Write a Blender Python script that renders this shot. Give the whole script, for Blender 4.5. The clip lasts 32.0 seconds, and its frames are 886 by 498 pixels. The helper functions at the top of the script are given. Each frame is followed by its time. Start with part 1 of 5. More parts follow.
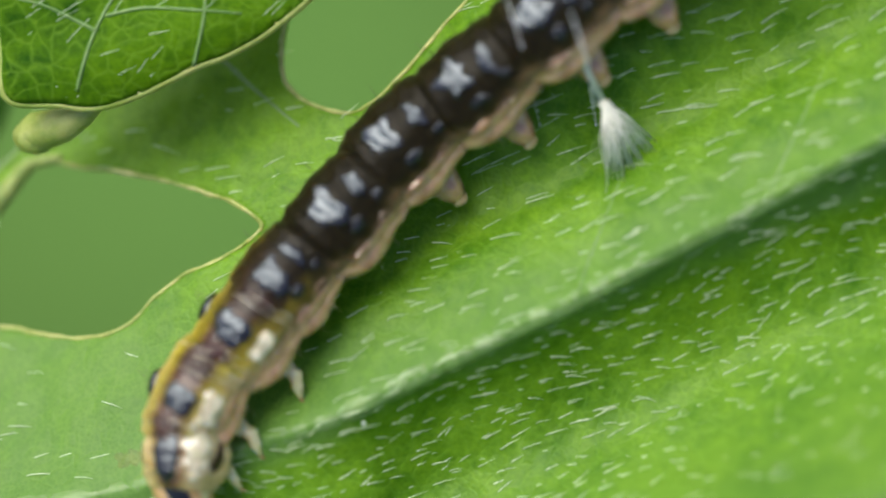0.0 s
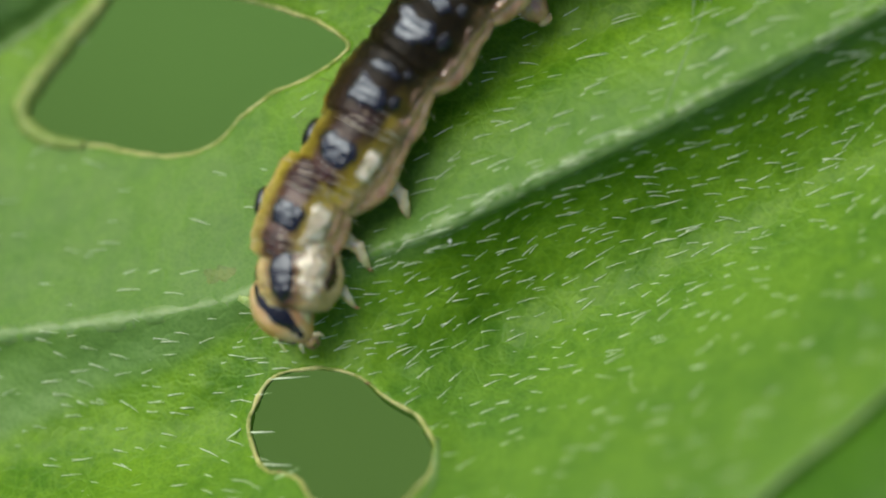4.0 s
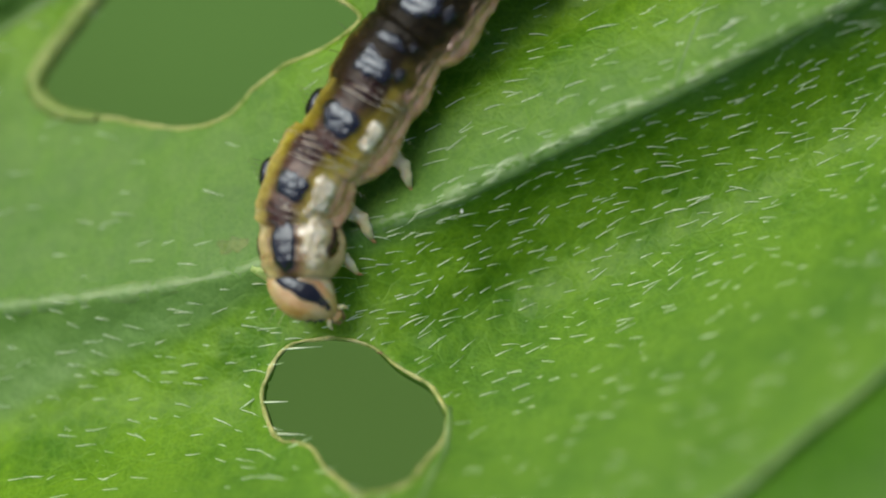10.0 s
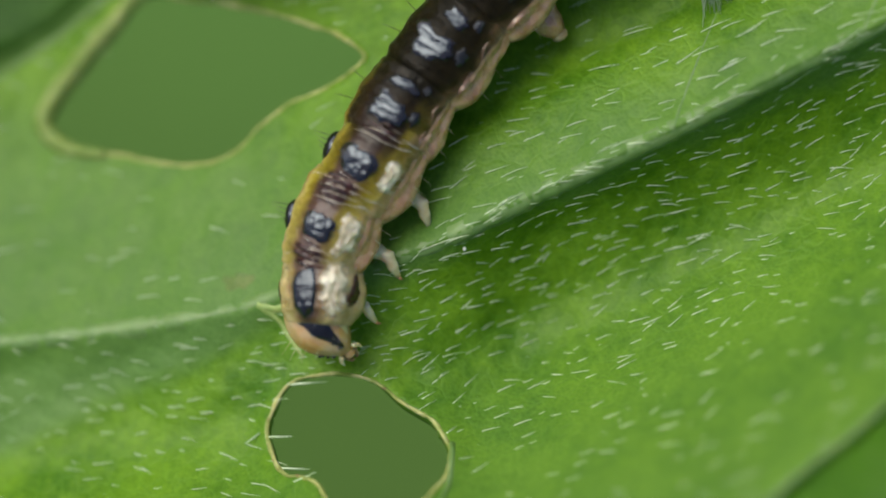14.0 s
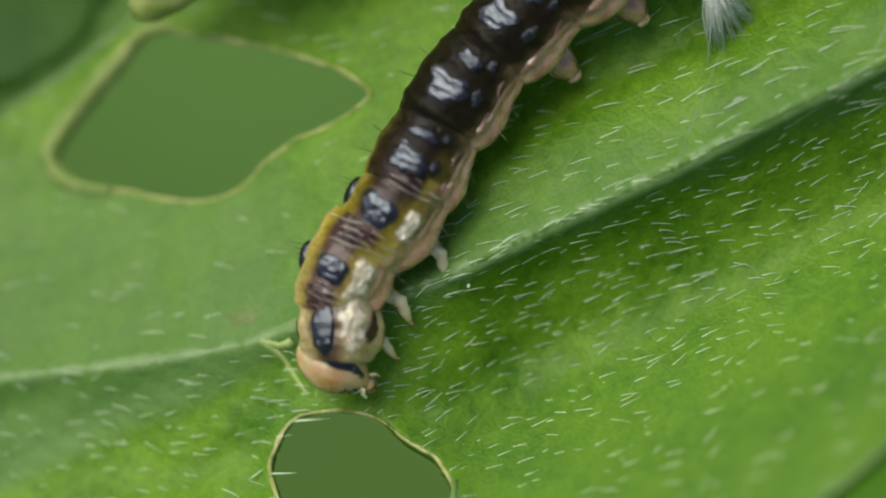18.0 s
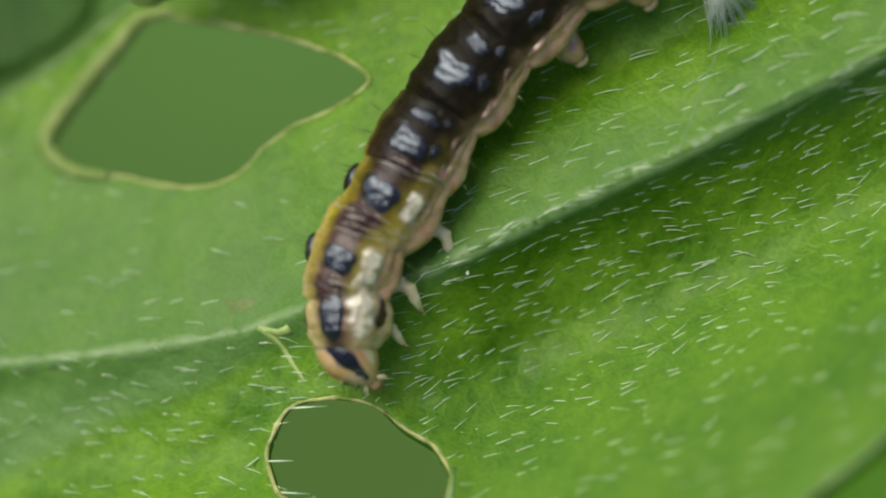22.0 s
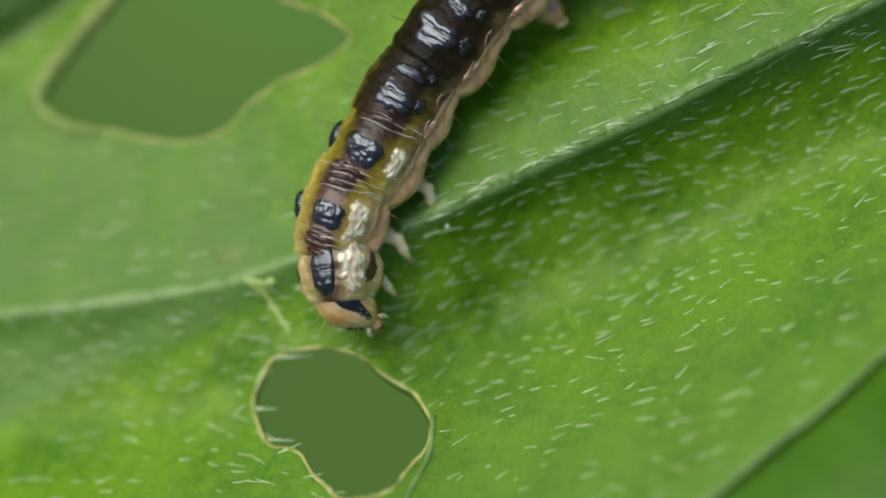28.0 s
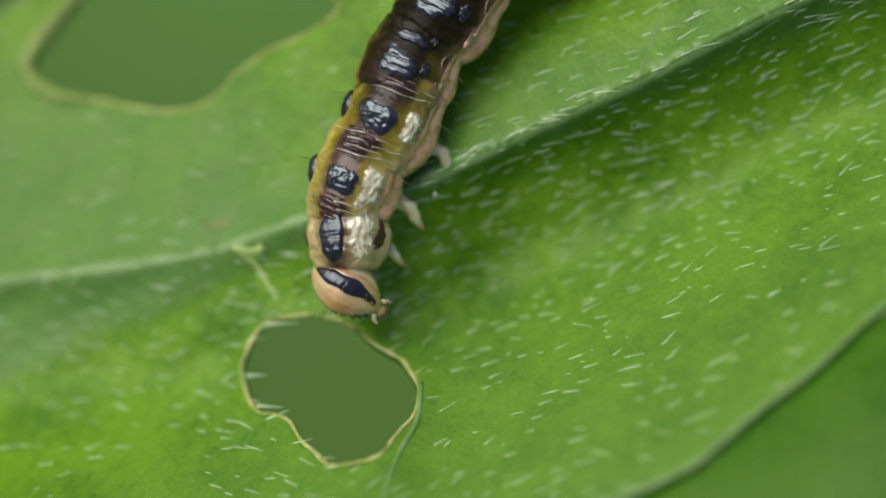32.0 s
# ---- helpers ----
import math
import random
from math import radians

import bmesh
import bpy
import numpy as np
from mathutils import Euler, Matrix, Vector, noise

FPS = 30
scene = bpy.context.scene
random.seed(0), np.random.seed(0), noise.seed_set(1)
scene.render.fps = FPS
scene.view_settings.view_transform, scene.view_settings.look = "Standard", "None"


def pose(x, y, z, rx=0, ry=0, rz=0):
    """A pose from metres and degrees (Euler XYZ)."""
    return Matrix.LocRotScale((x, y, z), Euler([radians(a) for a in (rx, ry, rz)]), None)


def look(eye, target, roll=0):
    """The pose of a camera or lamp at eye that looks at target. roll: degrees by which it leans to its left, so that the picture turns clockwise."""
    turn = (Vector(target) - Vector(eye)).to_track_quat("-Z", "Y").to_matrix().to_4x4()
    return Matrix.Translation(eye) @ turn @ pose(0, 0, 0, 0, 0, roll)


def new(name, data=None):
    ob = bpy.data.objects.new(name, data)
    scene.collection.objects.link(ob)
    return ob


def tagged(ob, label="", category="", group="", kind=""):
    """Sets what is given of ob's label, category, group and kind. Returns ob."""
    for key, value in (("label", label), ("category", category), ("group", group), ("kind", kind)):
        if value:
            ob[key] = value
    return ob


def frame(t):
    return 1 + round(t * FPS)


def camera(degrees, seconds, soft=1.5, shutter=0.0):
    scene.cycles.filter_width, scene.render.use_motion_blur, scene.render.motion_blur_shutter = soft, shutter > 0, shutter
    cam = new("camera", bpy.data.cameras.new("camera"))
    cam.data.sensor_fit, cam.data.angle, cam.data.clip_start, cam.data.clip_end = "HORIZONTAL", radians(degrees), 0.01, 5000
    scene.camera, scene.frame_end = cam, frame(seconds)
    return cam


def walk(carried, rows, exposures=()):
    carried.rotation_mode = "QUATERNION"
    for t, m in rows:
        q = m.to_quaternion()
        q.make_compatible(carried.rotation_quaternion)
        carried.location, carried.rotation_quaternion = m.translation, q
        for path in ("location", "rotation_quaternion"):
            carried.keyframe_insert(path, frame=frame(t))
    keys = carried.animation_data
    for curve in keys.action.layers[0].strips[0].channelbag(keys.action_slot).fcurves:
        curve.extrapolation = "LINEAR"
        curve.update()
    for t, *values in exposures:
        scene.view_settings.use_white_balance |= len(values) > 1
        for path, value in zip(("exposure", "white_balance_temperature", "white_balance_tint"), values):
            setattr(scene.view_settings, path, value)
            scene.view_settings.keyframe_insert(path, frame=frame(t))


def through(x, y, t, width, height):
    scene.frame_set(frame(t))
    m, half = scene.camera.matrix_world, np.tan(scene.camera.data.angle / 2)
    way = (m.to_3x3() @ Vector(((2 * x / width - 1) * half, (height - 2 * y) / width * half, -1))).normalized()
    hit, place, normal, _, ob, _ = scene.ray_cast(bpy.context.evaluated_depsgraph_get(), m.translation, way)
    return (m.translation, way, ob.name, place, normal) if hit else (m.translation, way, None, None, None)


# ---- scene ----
# All lengths below are in millimetres and are scaled by MM when they enter the world.
MM = 0.001
CAMERA_ROWS = [
    (0, 0.479, 0.683, 43.750, 3.61, -1.84, -0.46),
    (0.5, 0.243, 0.493, 43.711, 2.28, -1.29, -0.29),
    (1, 0.000, 0.246, 43.928, 0.97, -0.96, -0.25),
    (1.5, -0.222, 0.104, 44.029, 0.10, -0.83, -0.19),
    (2, -0.272, 0.412, 43.999, -0.39, -0.70, -0.15),
    (2.5, 0.106, 0.164, 44.037, -0.15, -0.19, 0.02),
    (4.5, -0.273, 0.155, 44.208, -0.30, -0.64, -0.07),
    (5, 0.102, -0.122, 44.291, 0.27, -0.06, 0.04),
    (5.5, -0.187, 0.208, 44.307, -0.10, -0.34, -0.05),
    (6, 0.000, 0.000, 44.365, -0.00, 0.00, -0.00),
    (6.5, -0.092, 0.294, 44.339, -0.58, -0.09, -0.07),
    (7, -0.226, 0.280, 44.386, -0.60, -0.26, -0.10),
    (7.5, -0.060, 0.288, 44.334, -0.60, -0.05, -0.01),
    (8, -0.272, 0.411, 44.327, -0.76, -0.33, -0.06),
    (8.5, -0.345, 0.466, 44.307, -0.88, -0.44, -0.09),
    (9, -0.395, 0.128, 44.376, -0.62, -0.50, -0.11),
    (9.5, -0.415, -0.038, 44.382, -0.69, -0.54, -0.17),
    (10, -0.339, -0.099, 44.371, -0.69, -0.43, -0.19),
    (10.5, -0.461, 0.458, 44.275, -1.06, -0.59, -0.24),
    (11, -0.471, 0.436, 44.305, -0.91, -0.59, -0.17),
    (11.5, -0.384, 0.124, 44.375, -0.43, -0.44, -0.15),
    (12, -0.290, -0.245, 44.511, 0.19, -0.30, -0.09),
    (12.5, -0.306, 0.065, 44.559, -0.07, -0.32, -0.06),
    (13, -0.293, 0.137, 44.644, -0.08, -0.29, -0.05),
    (13.5, -0.333, 0.319, 44.799, -0.29, -0.34, -0.08),
    (15.5, -0.291, 0.293, 45.229, 0.31, -0.26, -0.13),
    (16, -0.126, 0.069, 45.225, 0.96, -0.04, 0.04),
    (16.5, -0.173, 0.192, 45.098, 1.08, -0.06, 0.03),
    (17, -0.194, 0.547, 44.945, 0.62, -0.09, 0.06),
    (17.5, -0.152, 0.477, 44.919, 0.53, -0.03, 0.15),
    (18, -0.135, 0.270, 44.919, 0.71, 0.01, 0.12),
    (18.5, -0.164, 0.412, 44.926, 0.55, -0.03, 0.07),
    (19, -0.344, 0.138, 44.751, 2.39, -0.27, 0.26),
    (19.5, -0.076, 0.089, 44.601, 2.82, 0.04, 0.31),
    (20, -0.286, 0.446, 44.514, 0.96, -0.22, 0.25),
    (20.5, -0.189, 0.645, 44.522, 0.32, -0.09, 0.23),
    (21, -0.012, 0.351, 44.600, 0.52, 0.15, 0.29),
    (21.5, -0.074, 0.330, 44.594, 0.40, 0.05, 0.39),
    (22, -0.067, -0.050, 44.608, 0.79, 0.07, 0.41),
    (22.5, 0.078, 0.183, 44.682, 0.40, 0.21, 0.42),
    (23, -0.009, 0.456, 44.918, -0.08, 0.02, 0.42),
    (23.5, 0.116, 0.651, 45.116, 0.40, 0.10, 0.41),
    (24, 0.344, 0.389, 45.420, 0.76, 0.30, 0.49),
    (24.5, 0.248, 0.566, 45.620, 0.09, 0.09, 0.41),
    (25, 0.434, 0.224, 45.898, 0.15, 0.28, 0.39),
    (25.5, 0.217, 0.471, 45.915, -0.45, -0.03, 0.29),
    (26, 0.273, 0.496, 45.961, -0.68, 0.03, 0.30),
    (26.5, 0.441, 0.717, 45.934, -1.11, 0.24, 0.19),
    (28.5, 0.218, 0.394, 45.957, -0.98, -0.11, 0.29),
    (29, 0.067, 0.504, 45.921, -1.10, -0.36, 0.31),
    (29.5, 0.284, 0.485, 45.998, -1.10, -0.12, 0.31),
    (30, 0.252, 0.584, 46.071, -1.35, -0.21, 0.30),
    (30.5, 0.124, 0.820, 46.089, -1.83, -0.42, 0.26),
    (31, -0.013, 0.433, 46.172, -1.51, -0.62, 0.24),
    (31.5, 0.125, -0.024, 46.263, -1.10, -0.46, 0.28),
    (32, 0.250, 0.177, 46.189, -1.48, -0.34, 0.31),
]
cam = camera(22, 32.0, soft=2.0)
cam.data.dof.use_dof = True
cam.data.dof.focus_distance = 0.04505
cam.data.dof.aperture_fstop = 28
walk(cam, [(t, pose(x * MM, y * MM, z * MM, rx, ry, rz)) for t, x, y, z, rx, ry, rz in CAMERA_ROWS],
     exposures=[(0, 0.46), (1, 0.38), (2, 0.22), (5, -0.03), (9, -0.04), (13, -0.10), (16, -0.10), (19, -0.16), (21, -0.10), (24, -0.08), (28, -0.08), (32, -0.09)])

# ---- light: a bright, thinly clouded sky with the sun high on the upper left ----
SUN_WAY = Vector((-0.445, 0.505, 0.74)).normalized()
world = bpy.data.worlds.new("sky")
scene.world = world
world.use_nodes = True
wn = world.node_tree.nodes
sky = wn.new("ShaderNodeTexSky")
sky.sky_type = "NISHITA"
sky.sun_disc = False
sky.sun_elevation = math.asin(SUN_WAY.z)
sky.sun_rotation = math.atan2(SUN_WAY.x, SUN_WAY.y)
sky.dust_density = 3.0
world.node_tree.links.new(sky.outputs[0], wn["Background"].inputs[0])
wn["Background"].inputs[1].default_value = 0.145
sun_data = bpy.data.lights.new("sun", "SUN")
sun_data.energy = 2.45
sun_data.angle = radians(50)
sun_data.color = (1.0, 0.975, 0.83)
sun = new("sun", sun_data)
sun.matrix_world = look(SUN_WAY * 0.5, (0, 0, 0))


# ---- materials ----
def material(name):
    m = bpy.data.materials.new(name)
    m.use_nodes = True
    return m, m.node_tree.nodes, m.node_tree.links, m.node_tree.nodes["Principled BSDF"]


def noise_node(n, l, scale, detail=4.0, rough=0.55, coords=None):
    t = n.new("ShaderNodeTexNoise")
    t.inputs["Scale"].default_value = scale
    t.inputs["Detail"].default_value = detail
    t.inputs["Roughness"].default_value = rough
    if coords:
        l.new(coords, t.inputs["Vector"])
    return t


def ramp(n, l, value, stops):
    r = n.new("ShaderNodeValToRGB")
    e = r.color_ramp.elements
    while len(e) < len(stops):
        e.new(0.5)
    for k, (at, c) in zip(e, stops):
        k.position = at
        k.color = (*c, 1)
    l.new(value, r.inputs[0])
    return r


def mix(n, l, fac, a, b, how="MIX"):
    m = n.new("ShaderNodeMix")
    m.data_type = "RGBA"
    m.blend_type = how
    for socket, v in ((m.inputs[0], fac), (m.inputs[6], a), (m.inputs[7], b)):
        if isinstance(v, (int, float)):
            socket.default_value = v
        elif isinstance(v, tuple):
            socket.default_value = (*v, 1)
        else:
            l.new(v, socket)
    return m.outputs[2]


def bump(n, l, height, strength, distance, before=None):
    b = n.new("ShaderNodeBump")
    b.inputs["Strength"].default_value = strength
    b.inputs["Distance"].default_value = distance * MM
    l.new(height, b.inputs["Height"])
    if before:
        l.new(before, b.inputs["Normal"])
    return b.outputs[0]


def object_coords(n):
    return n.new("ShaderNodeTexCoord").outputs["Object"]


def leaf_material(name, dark, light, vein, gloss=0.5, through=0.25, cell=11000, sky_sheen=None, spec=0.22, net_share=0.20):
    """Leaf skin: blotches, a net of fine veins, blistered cells; some light passes through."""
    m, n, l, p = material(name)
    co = object_coords(n)
    big = noise_node(n, l, 480, 4, 0.55, co)
    mid = noise_node(n, l, 3000, 4, 0.6, co)
    blend = n.new("ShaderNodeMath")
    blend.operation = "MULTIPLY_ADD"
    blend.inputs[1].default_value = 0.75
    l.new(mid.outputs[0], blend.inputs[0])
    l.new(big.outputs[0], blend.inputs[2])
    col = ramp(n, l, blend.outputs[0], [(0.63, dark), (1.10, light)]).outputs[0]
    bent = n.new("ShaderNodeVectorMath")
    bent.operation = "MULTIPLY_ADD"
    bent.inputs[1].default_value = (0.0007, 0.0007, 0.0007)
    l.new(noise_node(n, l, 900, 2, 0.5, co).outputs[1], bent.inputs[0])
    l.new(co, bent.inputs[2])
    net = n.new("ShaderNodeTexVoronoi")
    net.feature = "DISTANCE_TO_EDGE"
    net.inputs["Scale"].default_value = 2400
    l.new(bent.outputs[0], net.inputs["Vector"])
    line = ramp(n, l, net.outputs[0], [(0.0, (1, 1, 1)), (0.12, (0, 0, 0))])
    soft = n.new("ShaderNodeMath")
    soft.operation = "MULTIPLY"
    soft.inputs[1].default_value = net_share
    l.new(line.outputs[0], soft.inputs[0])
    col = mix(n, l, soft.outputs[0], col, vein)
    if sky_sheen:
        # sky sheen painted as pale colour along the midrib and towards the margin
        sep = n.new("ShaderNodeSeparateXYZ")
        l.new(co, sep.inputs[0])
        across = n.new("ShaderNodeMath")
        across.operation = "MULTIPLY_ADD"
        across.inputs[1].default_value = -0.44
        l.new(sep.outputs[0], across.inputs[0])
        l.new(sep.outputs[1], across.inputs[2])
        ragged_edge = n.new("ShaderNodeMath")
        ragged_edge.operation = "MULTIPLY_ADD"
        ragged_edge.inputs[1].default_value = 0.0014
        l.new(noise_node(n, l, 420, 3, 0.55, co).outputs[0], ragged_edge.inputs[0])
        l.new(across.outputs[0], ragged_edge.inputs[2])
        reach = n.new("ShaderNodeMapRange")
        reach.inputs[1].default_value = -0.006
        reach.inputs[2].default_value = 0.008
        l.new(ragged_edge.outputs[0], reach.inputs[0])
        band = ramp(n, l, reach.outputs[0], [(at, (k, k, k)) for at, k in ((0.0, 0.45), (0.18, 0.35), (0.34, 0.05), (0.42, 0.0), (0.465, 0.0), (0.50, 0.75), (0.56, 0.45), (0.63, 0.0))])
        col = mix(n, l, band.outputs[0], col, sky_sheen)
        # the half towards the leaf's tip gets the same painted sheen
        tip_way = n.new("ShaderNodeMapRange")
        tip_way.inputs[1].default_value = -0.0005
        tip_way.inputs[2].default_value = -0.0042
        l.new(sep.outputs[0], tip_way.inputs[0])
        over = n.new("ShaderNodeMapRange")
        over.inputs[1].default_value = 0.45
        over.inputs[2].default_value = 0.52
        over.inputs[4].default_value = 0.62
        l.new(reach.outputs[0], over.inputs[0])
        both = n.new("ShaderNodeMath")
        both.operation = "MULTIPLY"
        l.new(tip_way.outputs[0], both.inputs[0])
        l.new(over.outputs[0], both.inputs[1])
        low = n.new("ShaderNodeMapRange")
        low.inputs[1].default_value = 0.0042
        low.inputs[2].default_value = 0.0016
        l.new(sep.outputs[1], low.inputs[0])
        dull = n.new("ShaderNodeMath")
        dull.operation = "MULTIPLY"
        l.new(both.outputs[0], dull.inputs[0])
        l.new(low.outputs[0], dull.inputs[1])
        col = mix(n, l, dull.outputs[0], col, sky_sheen)
    cells = n.new("ShaderNodeTexVoronoi")
    cells.inputs["Scale"].default_value = cell
    l.new(co, cells.inputs["Vector"])
    speck = ramp(n, l, cells.outputs[0], [(0.15, (0.80, 0.86, 0.76)), (0.75, (1.06, 1.04, 1.02))])
    col = mix(n, l, 0.75, col, mix(n, l, 1.0, col, speck.outputs[0], "MULTIPLY"))
    l.new(col, p.inputs["Base Color"])
    p.inputs["Roughness"].default_value = gloss
    p.inputs["Specular IOR Level"].default_value = spec
    nb = bump(n, l, cells.outputs[0], 0.6, -0.016)
    nb = bump(n, l, mid.outputs[0], 0.25, 0.07, nb)
    nb = bump(n, l, line.outputs[0], 0.24, -0.03, nb)
    l.new(nb, p.inputs["Normal"])
    tr = n.new("ShaderNodeBsdfTranslucent")
    l.new(mix(n, l, 1.0, col, (1.25, 1.25, 0.5), "MULTIPLY"), tr.inputs[0])
    l.new(nb, tr.inputs["Normal"])
    ms = n.new("ShaderNodeMixShader")
    ms.inputs[0].default_value = through
    l.new(p.outputs[0], ms.inputs[1])
    l.new(tr.outputs[0], ms.inputs[2])
    l.new(ms.outputs[0], n["Material Output"].inputs[0])
    return m


def plain_material(name, a, b, scale, rough, spec=0.5, relief=0.0, sub=0.0, coat=0.0, relief_scale=None, streak=False, shine=(1, 1, 1), fade=None):
    """Two colours mottled by noise, with fine relief, for skins and fibres."""
    m, n, l, p = material(name)
    co = object_coords(n)
    t = noise_node(n, l, scale, 5, 0.6, co)
    l.new(ramp(n, l, t.outputs[0], [(0.35, a), (0.65, b)]).outputs[0], p.inputs["Base Color"])
    p.inputs["Roughness"].default_value = rough
    p.inputs["Specular IOR Level"].default_value = spec
    p.inputs["Coat Weight"].default_value = coat
    p.inputs["Coat Roughness"].default_value = 0.12
    p.inputs["Specular Tint"].default_value = (*shine, 1)
    if fade:
        edge = n.new("ShaderNodeAttribute")
        edge.attribute_name = "fade"
        rough_edge = n.new("ShaderNodeMath")
        rough_edge.operation = "MULTIPLY_ADD"
        rough_edge.inputs[1].default_value = fade[3] if len(fade) > 2 else 0.7
        l.new(noise_node(n, l, fade[2] if len(fade) > 2 else 2600, 4, 0.6, co).outputs[0], rough_edge.inputs[0])
        l.new(edge.outputs["Fac"], rough_edge.inputs[2])
        l.new(ramp(n, l, rough_edge.outputs[0], [(fade[0], (0, 0, 0)), (fade[1], (1, 1, 1))]).outputs[0], p.inputs["Alpha"])
    if sub:
        p.inputs["Subsurface Weight"].default_value = sub
        p.inputs["Subsurface Radius"].default_value = (0.0004, 0.00025, 0.00012)
        p.inputs["Subsurface Scale"].default_value = 1.0
    if relief:
        where = co
        if streak:
            stretch = n.new("ShaderNodeMapping")
            stretch.inputs["Scale"].default_value = (0.3, 1.6, 0.3)
            l.new(co, stretch.inputs[0])
            where = stretch.outputs[0]
        t2 = noise_node(n, l, relief_scale or scale * 3, 3, 0.55, where)
        l.new(bump(n, l, t2.outputs[0], 0.7, relief), p.inputs["Normal"])
    return m


def body_material(name, stops, rough=0.16, wet=0.7, front=None, lean=0.05):
    """Caterpillar skin: colours run round the body from the back (0) to the belly (1), wet and finely wrinkled across."""
    m, n, l, p = material(name)
    co = object_coords(n)
    sep = n.new("ShaderNodeSeparateXYZ")
    l.new(co, sep.inputs[0])
    side = n.new("ShaderNodeMath")
    side.operation = "ABSOLUTE"
    l.new(sep.outputs[0], side.inputs[0])
    ang = n.new("ShaderNodeMath")
    ang.operation = "ARCTAN2"
    l.new(side.outputs[0], ang.inputs[0])
    l.new(sep.outputs[2], ang.inputs[1])
    wob = noise_node(n, l, 1300, 3, 0.55, co)
    part_of = n.new("ShaderNodeMath")
    part_of.operation = "MULTIPLY_ADD"
    part_of.inputs[1].default_value = 1 / math.pi
    l.new(ang.outputs[0], part_of.inputs[0])
    shift = n.new("ShaderNodeMath")
    shift.operation = "MULTIPLY_ADD"
    shift.inputs[1].default_value = 0.26
    shift.inputs[2].default_value = -0.13
    l.new(wob.outputs[0], shift.inputs[0])
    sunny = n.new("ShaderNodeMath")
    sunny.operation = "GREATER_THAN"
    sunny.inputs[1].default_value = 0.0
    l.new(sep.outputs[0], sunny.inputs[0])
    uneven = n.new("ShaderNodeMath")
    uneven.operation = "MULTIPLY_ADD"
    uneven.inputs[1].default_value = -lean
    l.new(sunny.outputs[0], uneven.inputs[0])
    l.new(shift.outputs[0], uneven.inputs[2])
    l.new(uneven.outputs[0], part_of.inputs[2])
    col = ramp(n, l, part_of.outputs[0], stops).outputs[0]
    if front:
        ahead = n.new("ShaderNodeMath")
        ahead.operation = "MULTIPLY_ADD"
        ahead.inputs[1].default_value = 900
        l.new(sep.outputs[1], ahead.inputs[0])
        l.new(wob.outputs[0], ahead.inputs[2])
        ahead.use_clamp = True
        col = mix(n, l, ahead.outputs[0], col, ramp(n, l, part_of.outputs[0], front).outputs[0])
    dirt = noise_node(n, l, 4200, 5, 0.65, co)
    tone = ramp(n, l, dirt.outputs[0], [(0.3, (0.72, 0.68, 0.62)), (0.7, (1.15, 1.15, 1.1))])
    l.new(mix(n, l, 1.0, col, tone.outputs[0], "MULTIPLY"), p.inputs["Base Color"])
    p.inputs["Roughness"].default_value = rough
    p.inputs["Specular IOR Level"].default_value = 0.05 + 0.8 * wet
    p.inputs["Coat Weight"].default_value = wet
    p.inputs["Coat Roughness"].default_value = 0.1
    p.inputs["Subsurface Weight"].default_value = 0.55
    p.inputs["Subsurface Radius"].default_value = (0.0006, 0.0004, 0.00015)
    p.inputs["Subsurface Scale"].default_value = 1.0
    stretch = n.new("ShaderNodeMapping")
    stretch.inputs["Scale"].default_value = (0.35, 1.5, 0.35)
    l.new(co, stretch.inputs[0])
    wr = noise_node(n, l, 4200, 3, 0.5, stretch.outputs[0])
    lump = noise_node(n, l, 2600, 2, 0.5, co)
    l.new(bump(n, l, lump.outputs[0], 0.6, 0.20, bump(n, l, wr.outputs[0], 0.7, 0.09)), p.inputs["Normal"])
    return m


LEAF = leaf_material("leaf_skin", (0.062, 0.180, 0.003), (0.148, 0.308, 0.012), (0.18, 0.37, 0.04), gloss=0.44, through=0.22, sky_sheen=(0.125, 0.25, 0.065))
LEAF_YOUNG = leaf_material("young_leaf_skin", (0.018, 0.080, 0.001), (0.085, 0.20, 0.002), (0.14, 0.28, 0.02), gloss=0.6, through=0.22, spec=0.1, net_share=0.45)
# the two leaves underneath have their shade put into darker greens
LEAF_LOW = leaf_material("lower_leaf_skin", (0.026, 0.105, 0.002), (0.056, 0.165, 0.004), (0.12, 0.22, 0.06), gloss=0.5, through=0.2)
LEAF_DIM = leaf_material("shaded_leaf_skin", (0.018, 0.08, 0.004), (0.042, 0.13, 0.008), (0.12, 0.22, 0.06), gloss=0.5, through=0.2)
VEIN = plain_material("vein_skin", (0.10, 0.205, 0.04), (0.18, 0.29, 0.10), 1500, 0.45, relief=0.05, sub=0.2)
PALE_VEIN = plain_material("pale_yellow_vein", (0.18, 0.32, 0.05), (0.36, 0.45, 0.15), 1500, 0.45, relief=0.05, sub=0.2)
RIM = plain_material("dried_leaf_edge", (0.14, 0.21, 0.02), (0.52, 0.50, 0.20), 2200, 0.55, relief=0.06, sub=0.2)
SCAB = plain_material("brown_leaf_scab", (0.10, 0.055, 0.015), (0.34, 0.26, 0.10), 3000, 0.6, relief=0.04)
CURLED = plain_material("curled_pale_edge", (0.11, 0.20, 0.025), (0.26, 0.32, 0.10), 900, 0.5, spec=0.25, relief=0.06, sub=0.2)
YELLOW_EDGE = plain_material("yellow_green_edge", (0.18, 0.27, 0.03), (0.38, 0.42, 0.12), 1200, 0.45, relief=0.06, sub=0.2)
HAIR = plain_material("leaf_hair", (0.50, 0.66, 0.38), (0.74, 0.85, 0.62), 2000, 0.22, spec=0.9)
